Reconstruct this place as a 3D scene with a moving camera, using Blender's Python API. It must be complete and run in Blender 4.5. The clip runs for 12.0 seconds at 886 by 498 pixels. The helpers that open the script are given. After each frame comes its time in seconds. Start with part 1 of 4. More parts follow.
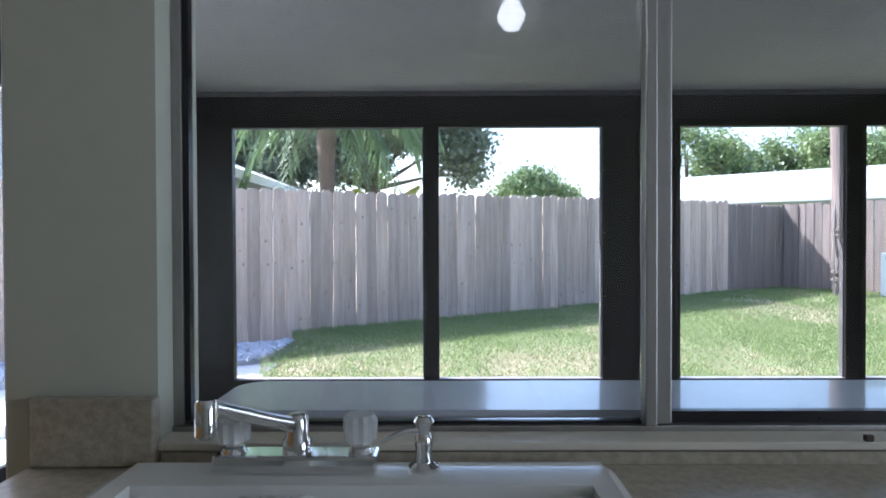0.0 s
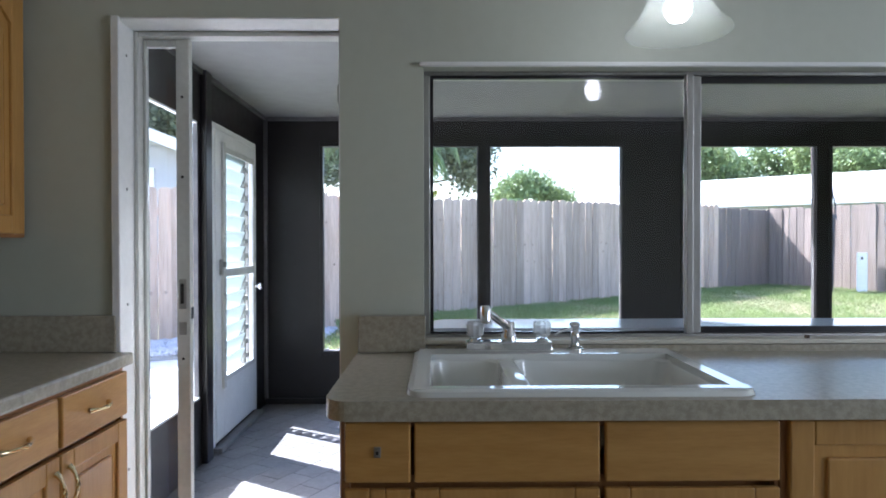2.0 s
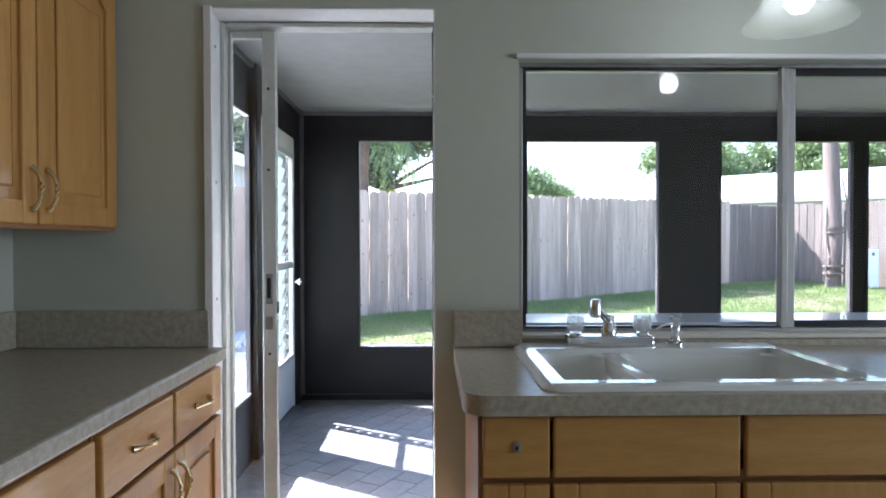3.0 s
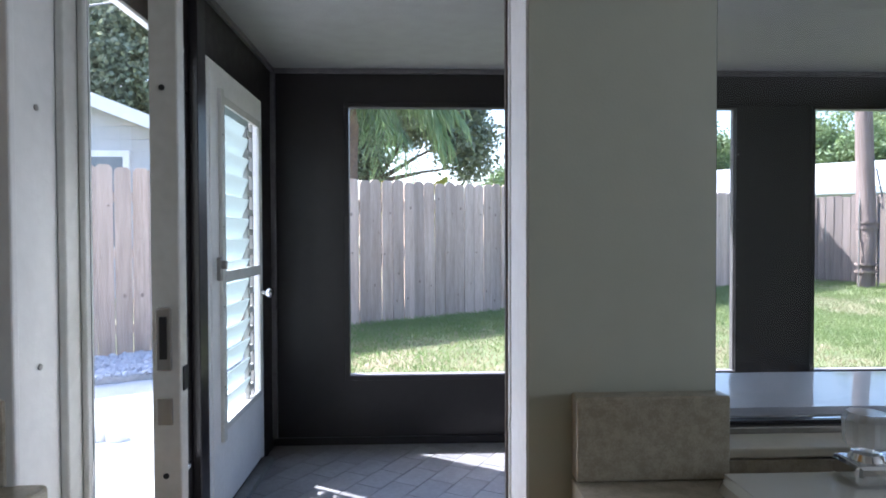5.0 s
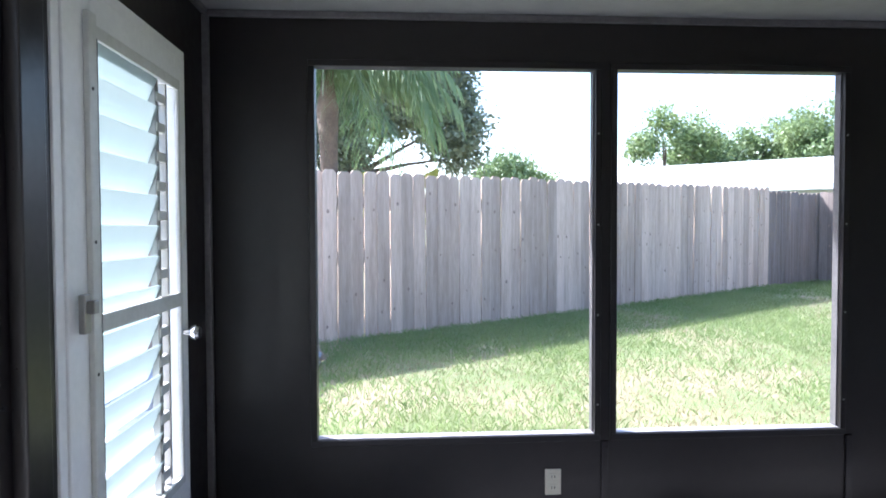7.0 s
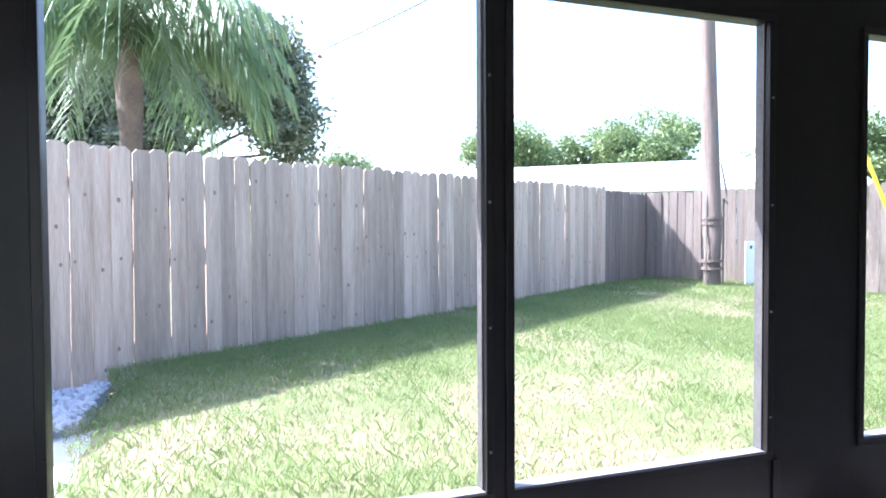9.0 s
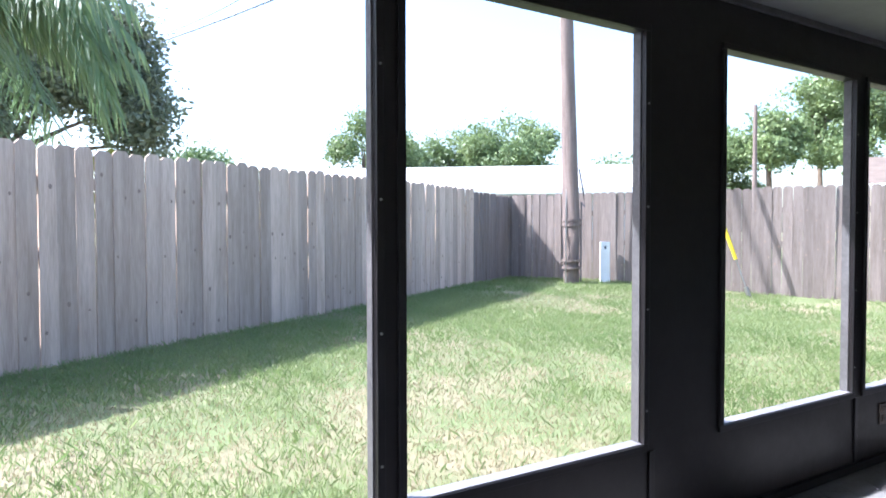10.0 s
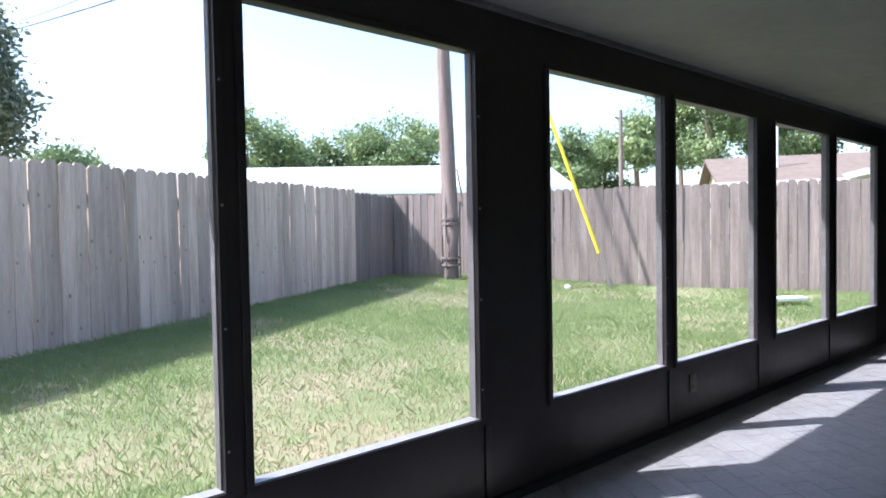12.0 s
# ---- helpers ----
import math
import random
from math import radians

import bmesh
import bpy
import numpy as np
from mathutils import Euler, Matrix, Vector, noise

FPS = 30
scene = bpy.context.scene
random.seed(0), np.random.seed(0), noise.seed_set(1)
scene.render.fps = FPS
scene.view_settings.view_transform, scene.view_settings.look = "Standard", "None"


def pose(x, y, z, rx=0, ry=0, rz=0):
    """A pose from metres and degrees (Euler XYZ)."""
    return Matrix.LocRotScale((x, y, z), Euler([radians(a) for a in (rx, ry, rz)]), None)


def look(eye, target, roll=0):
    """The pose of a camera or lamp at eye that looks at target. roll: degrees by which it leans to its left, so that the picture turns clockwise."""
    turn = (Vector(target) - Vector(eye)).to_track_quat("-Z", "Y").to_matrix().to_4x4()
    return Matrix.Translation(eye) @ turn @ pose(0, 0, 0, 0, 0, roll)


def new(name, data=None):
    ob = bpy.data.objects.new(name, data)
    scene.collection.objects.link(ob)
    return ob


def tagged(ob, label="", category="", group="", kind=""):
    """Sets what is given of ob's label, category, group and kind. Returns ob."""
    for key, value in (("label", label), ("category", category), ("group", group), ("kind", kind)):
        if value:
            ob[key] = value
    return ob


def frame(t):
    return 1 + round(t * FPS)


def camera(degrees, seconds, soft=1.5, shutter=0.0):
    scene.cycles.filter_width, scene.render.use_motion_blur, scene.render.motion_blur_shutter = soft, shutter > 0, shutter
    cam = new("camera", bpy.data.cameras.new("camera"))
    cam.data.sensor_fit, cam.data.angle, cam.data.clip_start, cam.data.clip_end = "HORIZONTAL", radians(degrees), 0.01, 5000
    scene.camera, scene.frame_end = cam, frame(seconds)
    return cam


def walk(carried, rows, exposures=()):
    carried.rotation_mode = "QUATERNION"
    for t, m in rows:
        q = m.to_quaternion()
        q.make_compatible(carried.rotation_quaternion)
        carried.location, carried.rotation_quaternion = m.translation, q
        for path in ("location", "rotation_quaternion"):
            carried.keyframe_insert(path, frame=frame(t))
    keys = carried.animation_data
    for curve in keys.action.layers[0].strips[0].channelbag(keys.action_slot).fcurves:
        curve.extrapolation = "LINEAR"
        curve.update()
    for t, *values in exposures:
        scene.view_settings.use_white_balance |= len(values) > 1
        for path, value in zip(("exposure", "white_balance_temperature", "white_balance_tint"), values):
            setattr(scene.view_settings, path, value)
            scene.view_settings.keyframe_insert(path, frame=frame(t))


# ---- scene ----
cam = camera(70.4, 12.0, 1.8)

PATH = [
    (0, (-0.011, -0.121, 1.305), (-0.023, 1.878, 1.279), -0.2),
    (0.5, (-0.065, -0.358, 1.305), (-0.067, 1.641, 1.283), -0.2),
    (1, (-0.211, -0.615, 1.29), (-0.204, 1.385, 1.27), -0.1),
    (1.5, (-0.346, -0.863, 1.288), (-0.328, 1.137, 1.273), 0.0),
    (2, (-0.488, -1.066, 1.265), (-0.467, 0.934, 1.247), -0.1),
    (2.5, (-0.686, -1.114, 1.266), (-0.659, 0.885, 1.242), -0.1),
    (3, (-0.815, -1.041, 1.256), (-0.779, 0.958, 1.227), -0.1),
    (3.2, (-0.838, -0.944, 1.248), (-0.795, 1.055, 1.215), -0.2),
    (5, (-0.96, 0.104, 1.255), (-0.885, 2.102, 1.215), -0.2),
    (5.2, (-0.952, 0.217, 1.279), (-0.871, 2.215, 1.235), -0.5),
    (5.5, (-0.942, 0.37, 1.296), (-0.86, 2.367, 1.245), -0.2),
    (6, (-0.965, 0.639, 1.291), (-0.872, 2.636, 1.24), -0.3),
    (6.1, (-0.97, 0.701, 1.295), (-0.878, 2.698, 1.248), -0.3),
    (6.3, (-0.981, 0.815, 1.312), (-0.887, 2.812, 1.265), -0.3),
    (6.5, (-1.003, 0.895, 1.339), (-0.9, 2.892, 1.278), -0.2),
    (6.7, (-1.007, 1.001, 1.337), (-0.904, 2.997, 1.276), -0.2),
    (8.5, (-0.933, 1.882, 1.265), (-0.409, 3.812, 1.21), -0.2),
    (9, (-0.918, 2.051, 1.255), (-0.285, 3.948, 1.202), -0.3),
    (9.5, (-0.916, 2.147, 1.251), (-0.119, 3.98, 1.198), -0.1),
    (10, (-0.939, 2.196, 1.251), (0.081, 3.916, 1.199), -0.1),
    (10.5, (-0.934, 2.168, 1.246), (0.239, 3.787, 1.199), -0.5),
    (11, (-0.921, 2.14, 1.259), (0.357, 3.677, 1.202), -0.6),
    (11.5, (-0.882, 2.062, 1.25), (0.421, 3.578, 1.195), -0.7),
    (12, (-0.917, 1.901, 1.255), (0.38, 3.423, 1.197), -1.0),
]
walk(cam, [(t, look(eye, target, roll)) for t, eye, target, roll in PATH], [(0, 2.0, 5350, 15), (1.5, 2.3, 5400, 15), (3.2, 2.6, 5400, 14), (5.5, 2.05, 5400, 15), (6.7, 2.2, 5400, 15), (8.5, 2.4, 5350, 14), (9.5, 2.18, 5400, 14), (10.5, 1.75, 5400, 15), (12, 1.65, 5500, 15)])

# ---- light ----
world = bpy.data.worlds.new("sky")
scene.world = world
world.use_nodes = True
wn = world.node_tree.nodes
sky = wn.new("ShaderNodeTexSky")
sky.sky_type = "NISHITA"
sky.sun_disc = False
SUN_TO = Vector((-0.76, 0.47, 1.0)).normalized()
sky.sun_elevation = math.asin(SUN_TO.z)
sky.sun_rotation = math.atan2(SUN_TO.x, SUN_TO.y)
sky.air_density, sky.dust_density = 1.2, 3.0
world.node_tree.links.new(sky.outputs[0], wn["Background"].inputs[0])
wn["Background"].inputs[1].default_value = 0.15
sun = new("sun", bpy.data.lights.new("sun", "SUN"))
sun.data.energy, sun.data.angle, sun.data.color = 4.0, radians(0.6), (1.0, 0.95, 0.87)
sun.matrix_world = look(SUN_TO * 60, (0, 0, 0))


# fill lamp added to brighten the kitchen, out of view at its east side
side_fill = new("side_fill_lamp", bpy.data.lights.new("side_fill_lamp", "AREA"))
side_fill.data.shape, side_fill.data.size, side_fill.data.size_y = "RECTANGLE", 1.55, 1.25
side_fill.data.energy, side_fill.data.color = 9, (0.97, 0.98, 1.0)
side_fill.matrix_world = look((3.47, -1.0, 1.45), (0, -1.0, 1.25))


# ---- materials ----
def material(name, base, rough=0.6, metal=0.0, other=None, scale=8.0, detail=4.0, mix=1.0, bump=0.0, bump_scale=60.0,
             stretch=(1, 1, 1), per_object=0.0, coat=0.0, transmission=0.0, ior=1.45, low=0.35, high=0.65, glossy_spread=0.1):
    """A principled surface with a two-scale colour variation and a fine relief."""
    m = bpy.data.materials.new(name)
    m.use_nodes = True
    n, l = m.node_tree.nodes, m.node_tree.links
    p = n["Principled BSDF"]
    p.inputs["Roughness"].default_value = rough
    p.inputs["Metallic"].default_value = metal
    p.inputs["Coat Weight"].default_value = coat
    p.inputs["Transmission Weight"].default_value = transmission
    p.inputs["IOR"].default_value = ior
    p.inputs["Base Color"].default_value = (*base, 1)
    tc = n.new("ShaderNodeTexCoord")
    mp = n.new("ShaderNodeMapping")
    mp.inputs["Scale"].default_value = stretch
    l.new(tc.outputs["Object"], mp.inputs[0])
    if other:
        info = n.new("ShaderNodeObjectInfo")
        shift = n.new("ShaderNodeVectorMath")
        shift.operation = "SCALE"
        shift.inputs[0].default_value = (37.0, 53.0, 71.0) if per_object else (0, 0, 0)
        l.new(info.outputs["Random"], shift.inputs["Scale"])
        l.new(shift.outputs[0], mp.inputs["Location"])
        a, b = n.new("ShaderNodeTexNoise"), n.new("ShaderNodeTexNoise")
        a.inputs["Scale"].default_value, b.inputs["Scale"].default_value = scale, scale * 7.3
        a.inputs["Detail"].default_value = b.inputs["Detail"].default_value = detail
        l.new(mp.outputs[0], a.inputs[0]), l.new(mp.outputs[0], b.inputs[0])
        s = n.new("ShaderNodeMath")
        s.operation = "MULTIPLY_ADD"
        s.inputs[1].default_value = 0.4
        l.new(b.outputs[0], s.inputs[0])
        s2 = n.new("ShaderNodeMath")
        s2.operation = "MULTIPLY"
        s2.inputs[1].default_value = 0.6
        l.new(a.outputs[0], s2.inputs[0]), l.new(s2.outputs[0], s.inputs[2])
        r = n.new("ShaderNodeMapRange")
        r.inputs[1].default_value, r.inputs[2].default_value = low, high
        r.inputs[4].default_value = mix
        l.new(s.outputs[0], r.inputs[0])
        mx = n.new("ShaderNodeMix")
        mx.data_type = "RGBA"
        mx.inputs[6].default_value, mx.inputs[7].default_value = (*base, 1), (*other, 1)
        l.new(r.outputs[0], mx.inputs[0])
        last = mx.outputs[2]
        if per_object:
            hsv = n.new("ShaderNodeHueSaturation")
            v = n.new("ShaderNodeMapRange")
            v.inputs[3].default_value, v.inputs[4].default_value = 1 - per_object, 1 + per_object
            l.new(info.outputs["Random"], v.inputs[0])
            l.new(v.outputs[0], hsv.inputs["Value"]), l.new(last, hsv.inputs["Color"])
            last = hsv.outputs[0]
        l.new(last, p.inputs["Base Color"])
        rr = n.new("ShaderNodeMapRange")
        rr.inputs[3].default_value, rr.inputs[4].default_value = max(0.02, rough - glossy_spread), min(1, rough + glossy_spread)
        l.new(b.outputs[0], rr.inputs[0]), l.new(rr.outputs[0], p.inputs["Roughness"])
    if bump:
        c, bp = n.new("ShaderNodeTexNoise"), n.new("ShaderNodeBump")
        c.inputs["Scale"].default_value, c.inputs["Detail"].default_value = bump_scale, 6
        bp.inputs["Strength"].default_value, bp.inputs["Distance"].default_value = bump, 0.01
        l.new(mp.outputs[0], c.inputs[0]), l.new(c.outputs[0], bp.inputs["Height"]), l.new(bp.outputs[0], p.inputs["Normal"])
    return m


def leaf_material(name, base, other, scale=1.2, trans=0.35, island=True):
    """Leaves and blades: colour varies from island to island and over the ground; some light passes through."""
    m = bpy.data.materials.new(name)
    m.use_nodes = True
    n, l = m.node_tree.nodes, m.node_tree.links
    p, out = n["Principled BSDF"], n["Material Output"]
    p.inputs["Roughness"].default_value = 0.5
    g, tc, no = n.new("ShaderNodeNewGeometry"), n.new("ShaderNodeTexCoord"), n.new("ShaderNodeTexNoise")
    no.inputs["Scale"].default_value, no.inputs["Detail"].default_value = scale, 5
    l.new(tc.outputs["Object"], no.inputs[0])
    r = n.new("ShaderNodeMapRange")
    r.inputs[1].default_value, r.inputs[2].default_value = 0.38, 0.62
    l.new(no.outputs[0], r.inputs[0])
    av = n.new("ShaderNodeMath")
    av.operation = "MULTIPLY_ADD"
    av.inputs[1].default_value, av.inputs[2].default_value = 0.5, 0.0
    ad = n.new("ShaderNodeMath")
    ad.operation = "MULTIPLY_ADD"
    ad.inputs[1].default_value = 0.6
    l.new(g.outputs["Random Per Island"], av.inputs[0]), l.new(r.outputs[0], ad.inputs[0]), l.new(av.outputs[0], ad.inputs[2])
    mx = n.new("ShaderNodeMix")
    mx.data_type = "RGBA"
    mx.inputs[6].default_value, mx.inputs[7].default_value = (*base, 1), (*other, 1)
    l.new(ad.outputs[0], mx.inputs[0]), l.new(mx.outputs[2], p.inputs["Base Color"])
    t, ms = n.new("ShaderNodeBsdfTranslucent"), n.new("ShaderNodeMixShader")
    ms.inputs[0].default_value = trans
    l.new(mx.outputs[2], t.inputs[0]), l.new(p.outputs[0], ms.inputs[1]), l.new(t.outputs[0], ms.inputs[2])
    l.new(ms.outputs[0], out.inputs["Surface"])
    return m


def glass_material(name, tint=(1, 1, 1), rough=0.0):
    m = bpy.data.materials.new(name)
    m.use_nodes = True
    p = m.node_tree.nodes["Principled BSDF"]
    p.inputs["Base Color"].default_value = (*tint, 1)
    p.inputs["Roughness"].default_value = rough
    p.inputs["Transmission Weight"].default_value = 1.0
    p.inputs["IOR"].default_value = 1.45
    return m


M = {}
M["wall"] = material("painted_wall", (0.505, 0.52, 0.44), 0.6, other=(0.475, 0.49, 0.41), scale=3, bump=0.04, bump_scale=220)
M["kceiling"] = material("ceiling_paint", (0.75, 0.75, 0.72), 0.8, other=(0.7, 0.7, 0.67), scale=2, bump=0.3, bump_scale=120)
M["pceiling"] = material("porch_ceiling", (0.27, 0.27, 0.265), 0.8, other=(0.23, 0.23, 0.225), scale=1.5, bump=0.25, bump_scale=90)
M["kfloor"] = material("kitchen_floor", (0.40, 0.385, 0.33), 0.4, other=(0.34, 0.32, 0.27), scale=4, bump=0.05)
M["white"] = material("white_paint", (0.78, 0.78, 0.76), 0.4, other=(0.70, 0.70, 0.68), scale=6, bump=0.05, bump_scale=90)
M["alu"] = material("aluminium", (0.40, 0.39, 0.37), 0.42, 0.85, other=(0.31, 0.30, 0.28), scale=9, stretch=(1, 1, 0.2))
M["alupaint"] = material("painted_aluminium", (0.62, 0.62, 0.58), 0.42, 0.1, other=(0.52, 0.52, 0.48), scale=7)
M["bronze"] = material("dark_bronze_panel", (0.015, 0.0115, 0.012), 0.42, 0.0, other=(0.010, 0.008, 0.0085), scale=3, bump=0.05, bump_scale=40, coat=0.05, glossy_spread=0.08)
M["bronze_edge"] = material("dark_bronze_frame", (0.02, 0.017, 0.018), 0.32, 0.1, other=(0.014, 0.012, 0.013), scale=6)
M["strip"] = material("weathered_metal_strip", (0.16, 0.15, 0.15), 0.5, 0.2, other=(0.10, 0.095, 0.095), scale=8)
M["sillm"] = material("worn_sill_metal", (0.30, 0.29, 0.31), 0.5, 0.2, other=(0.22, 0.21, 0.22), scale=8)
M["laminate"] = material("speckled_laminate", (0.42, 0.38, 0.30), 0.3, other=(0.31, 0.28, 0.21), scale=55, detail=6, low=0.42, high=0.58, glossy_spread=0.05)
# bluish base colour stands in for the sky reflected in the shelf
M["bar"] = material("bar_laminate_sky_tint", (0.46, 0.48, 0.52), 0.32, other=(0.42, 0.44, 0.48), scale=20, glossy_spread=0.05, coat=0.6)
M["sink"] = material("white_enamel", (0.74, 0.75, 0.71), 0.1, other=(0.71, 0.72, 0.68), scale=5, coat=0.4, glossy_spread=0.03)
M["chrome"] = material("chrome", (0.75, 0.75, 0.76), 0.08, 1.0)
M["brass"] = material("polished_brass", (0.75, 0.62, 0.36), 0.18, 1.0, other=(0.66, 0.52, 0.28), scale=30)
M["acrylic"] = material("clear_acrylic", (0.82, 0.84, 0.84), 0.08, other=(0.76, 0.78, 0.78), scale=40, glossy_spread=0.02)
M["acrylic"].node_tree.nodes["Principled BSDF"].inputs["Alpha"].default_value = 0.45
M["pane"] = glass_material("window_glass", (0.98, 0.99, 0.99), 0.0)
M["jalousie"] = leaf_material("obscure_glass", (0.34, 0.41, 0.41), (0.40, 0.46, 0.46), 2.0, 0.24)
M["shade"] = material("ribbed_shade_glass", (0.62, 0.64, 0.58), 0.12, other=(0.54, 0.56, 0.50), scale=30)
M["shade"].node_tree.nodes["Principled BSDF"].inputs["Alpha"].default_value = 0.14
M["maple"] = material("maple", (0.50, 0.275, 0.075), 0.36, other=(0.40, 0.205, 0.05), scale=3.0, stretch=(6, 6, 0.7), coat=0.2, per_object=0.06, bump=0.03)
M["maple_h"] = material("maple_level_grain", (0.50, 0.275, 0.075), 0.36, other=(0.40, 0.205, 0.05), scale=3.0, stretch=(1.2, 1.2, 9), coat=0.2, per_object=0.06, bump=0.03)
# darker copy of the maple; shade on bodies and face frames is in the colour
M["maple_shade"] = material("maple_shaded_frame", (0.36, 0.17, 0.06), 0.4, other=(0.27, 0.12, 0.04), scale=3.0, stretch=(6, 6, 0.7), coat=0.2)
M["tile"] = material("floor_tile", (0.27, 0.26, 0.26), 0.5, other=(0.21, 0.20, 0.20), scale=6, per_object=0.07, bump=0.06)
M["grout"] = material("grout", (0.25, 0.24, 0.23), 0.9, other=(0.20, 0.19, 0.18), scale=20)
M["fence"] = material("weathered_fence_board", (0.59, 0.455, 0.36), 0.85, other=(0.39, 0.285, 0.215), scale=2.2, stretch=(9, 9, 0.6), per_object=0.2, bump=0.5, bump_scale=9)
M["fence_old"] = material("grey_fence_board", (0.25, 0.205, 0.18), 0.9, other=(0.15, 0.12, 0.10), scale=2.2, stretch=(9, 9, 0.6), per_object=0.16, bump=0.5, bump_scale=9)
M["knot"] = material("wood_knot", (0.33, 0.235, 0.185), 0.9, other=(0.22, 0.155, 0.12), scale=40)
M["pole"] = material("creosoted_pole", (0.23, 0.18, 0.155), 0.9, other=(0.13, 0.095, 0.08), scale=3, stretch=(8, 8, 0.5), bump=0.5, bump_scale=8)
M["concrete"] = material("pale_concrete", (0.62, 0.61, 0.59), 0.85, other=(0.54, 0.53, 0.51), scale=2, bump=0.2)
M["gravel"] = material("white_gravel", (0.62, 0.61, 0.63), 0.85, other=(0.42, 0.41, 0.44), scale=9, per_object=0.1)
M["soil"] = material("lawn_soil", (0.25, 0.215, 0.13), 0.95, other=(0.15, 0.18, 0.075), scale=0.8, detail=8, bump=0.3, bump_scale=25, low=0.4, high=0.56)
M["grass"] = leaf_material("grass_blades", (0.17, 0.26, 0.085), (0.29, 0.34, 0.15), 0.8, 0.55)
M["straw"] = leaf_material("dry_grass", (0.44, 0.36, 0.235), (0.27, 0.25, 0.135), 1.5, 0.3)
# oak and far-tree leaves are lightened: the haze is put into their colours
M["oak"] = leaf_material("oak_leaves_hazy", (0.095, 0.12, 0.07), (0.27, 0.285, 0.18), 0.6, 0.25)
M["pine"] = leaf_material("far_tree_leaves_hazy", (0.12, 0.18, 0.075), (0.26, 0.32, 0.13), 0.25, 0.3)
M["palm"] = leaf_material("palm_leaflets", (0.10, 0.17, 0.07), (0.24, 0.31, 0.15), 0.8, 0.35)
M["yellow_palm"] = leaf_material("yellow_leaflets", (0.38, 0.33, 0.04), (0.22, 0.26, 0.04), 2, 0.35)
M["bark"] = material("bark", (0.20, 0.15, 0.11), 0.9, other=(0.12, 0.09, 0.07), scale=4, bump=0.6, bump_scale=15)
M["siding"] = material("white_siding", (0.46, 0.48, 0.50), 0.7, other=(0.41, 0.43, 0.45), scale=2)
M["white_roof"] = material("white_roofing", (0.46, 0.46, 0.45), 0.8, other=(0.34, 0.34, 0.335), scale=0.8, bump=0.2)
M["tan_roof"] = material("tan_shingles", (0.17, 0.13, 0.10), 0.9, other=(0.12, 0.09, 0.07), scale=3, bump=0.4)
M["tan_wall"] = material("cream_wall", (0.40, 0.35, 0.27), 0.8, other=(0.34, 0.30, 0.23), scale=2)
M["black"] = material("black_rubber", (0.015, 0.015, 0.015), 0.6)
M["dark"] = material("dark_opening", (0.05, 0.055, 0.06), 0.4)
M["window_far"] = material("far_window_glass", (0.20, 0.22, 0.24), 0.2, other=(0.15, 0.17, 0.19), scale=2)
M["cable"] = material("grey_cable", (0.10, 0.10, 0.11), 0.7)
M["yellow"] = material("yellow_plastic_guard", (0.80, 0.60, 0.02), 0.5, other=(0.72, 0.52, 0.02), scale=8)
M["ivory"] = material("ivory_plastic", (0.62, 0.58, 0.48), 0.4, other=(0.58, 0.54, 0.44), scale=9)
M["brown_plastic"] = material("brown_plastic", (0.09, 0.06, 0.04), 0.35, other=(0.07, 0.05, 0.035), scale=9)
bulb_mat = bpy.data.materials.new("lit_bulb")
bulb_mat.use_nodes = True
bulb_mat.node_tree.nodes["Principled BSDF"].inputs["Emission Color"].default_value = (1.0, 0.97, 0.9, 1)
bulb_mat.node_tree.nodes["Principled BSDF"].inputs["Emission Strength"].default_value = 4.5
M["bulb"] = bulb_mat


# ---- mesh helpers ----
def box(bm, x0, x1, y0, y1, z0, z1, bevel=0.0):
    vs = [bm.verts.new((x, y, z)) for x in (x0, x1) for y in (y0, y1) for z in (z0, z1)]
    fs = [bm.faces.new([vs[i] for i in f]) for f in ((0, 1, 3, 2), (4, 6, 7, 5), (0, 4, 5, 1), (2, 3, 7, 6), (0, 2, 6, 4), (1, 5, 7, 3))]
    if bevel:
        es = {e for f in fs for e in f.edges}
        bmesh.ops.bevel(bm, geom=list(es), offset=bevel, segments=2, affect="EDGES", profile=0.5)
    return bm


def boxes(*specs, bevel=0.0):
    bm = bmesh.new()
    for s in specs:
        box(bm, *s, bevel=bevel)
    return bm


def spin(profile, n=24, at=(0, 0, 0), bm=None, rib=0.0):
    """A turned shape: (radius, height) pairs round the z axis."""
    bm = bm or bmesh.new()
    rings = []
    for r, z in profile:
        rings.append([bm.verts.new((at[0] + (r * (1 + rib * (k % 2))) * math.cos(2 * math.pi * k / n), at[1] + (r * (1 + rib * (k % 2))) * math.sin(2 * math.pi * k / n), at[2] + z)) for k in range(n)])
    for a, b in zip(rings, rings[1:]):
        for k in range(n):
            bm.faces.new((a[k], a[(k + 1) % n], b[(k + 1) % n], b[k]))
    if profile[0][0] > 1e-4:
        bm.faces.new(rings[0][::-1])
    if profile[-1][0] > 1e-4:
        bm.faces.new(rings[-1])
    return bm


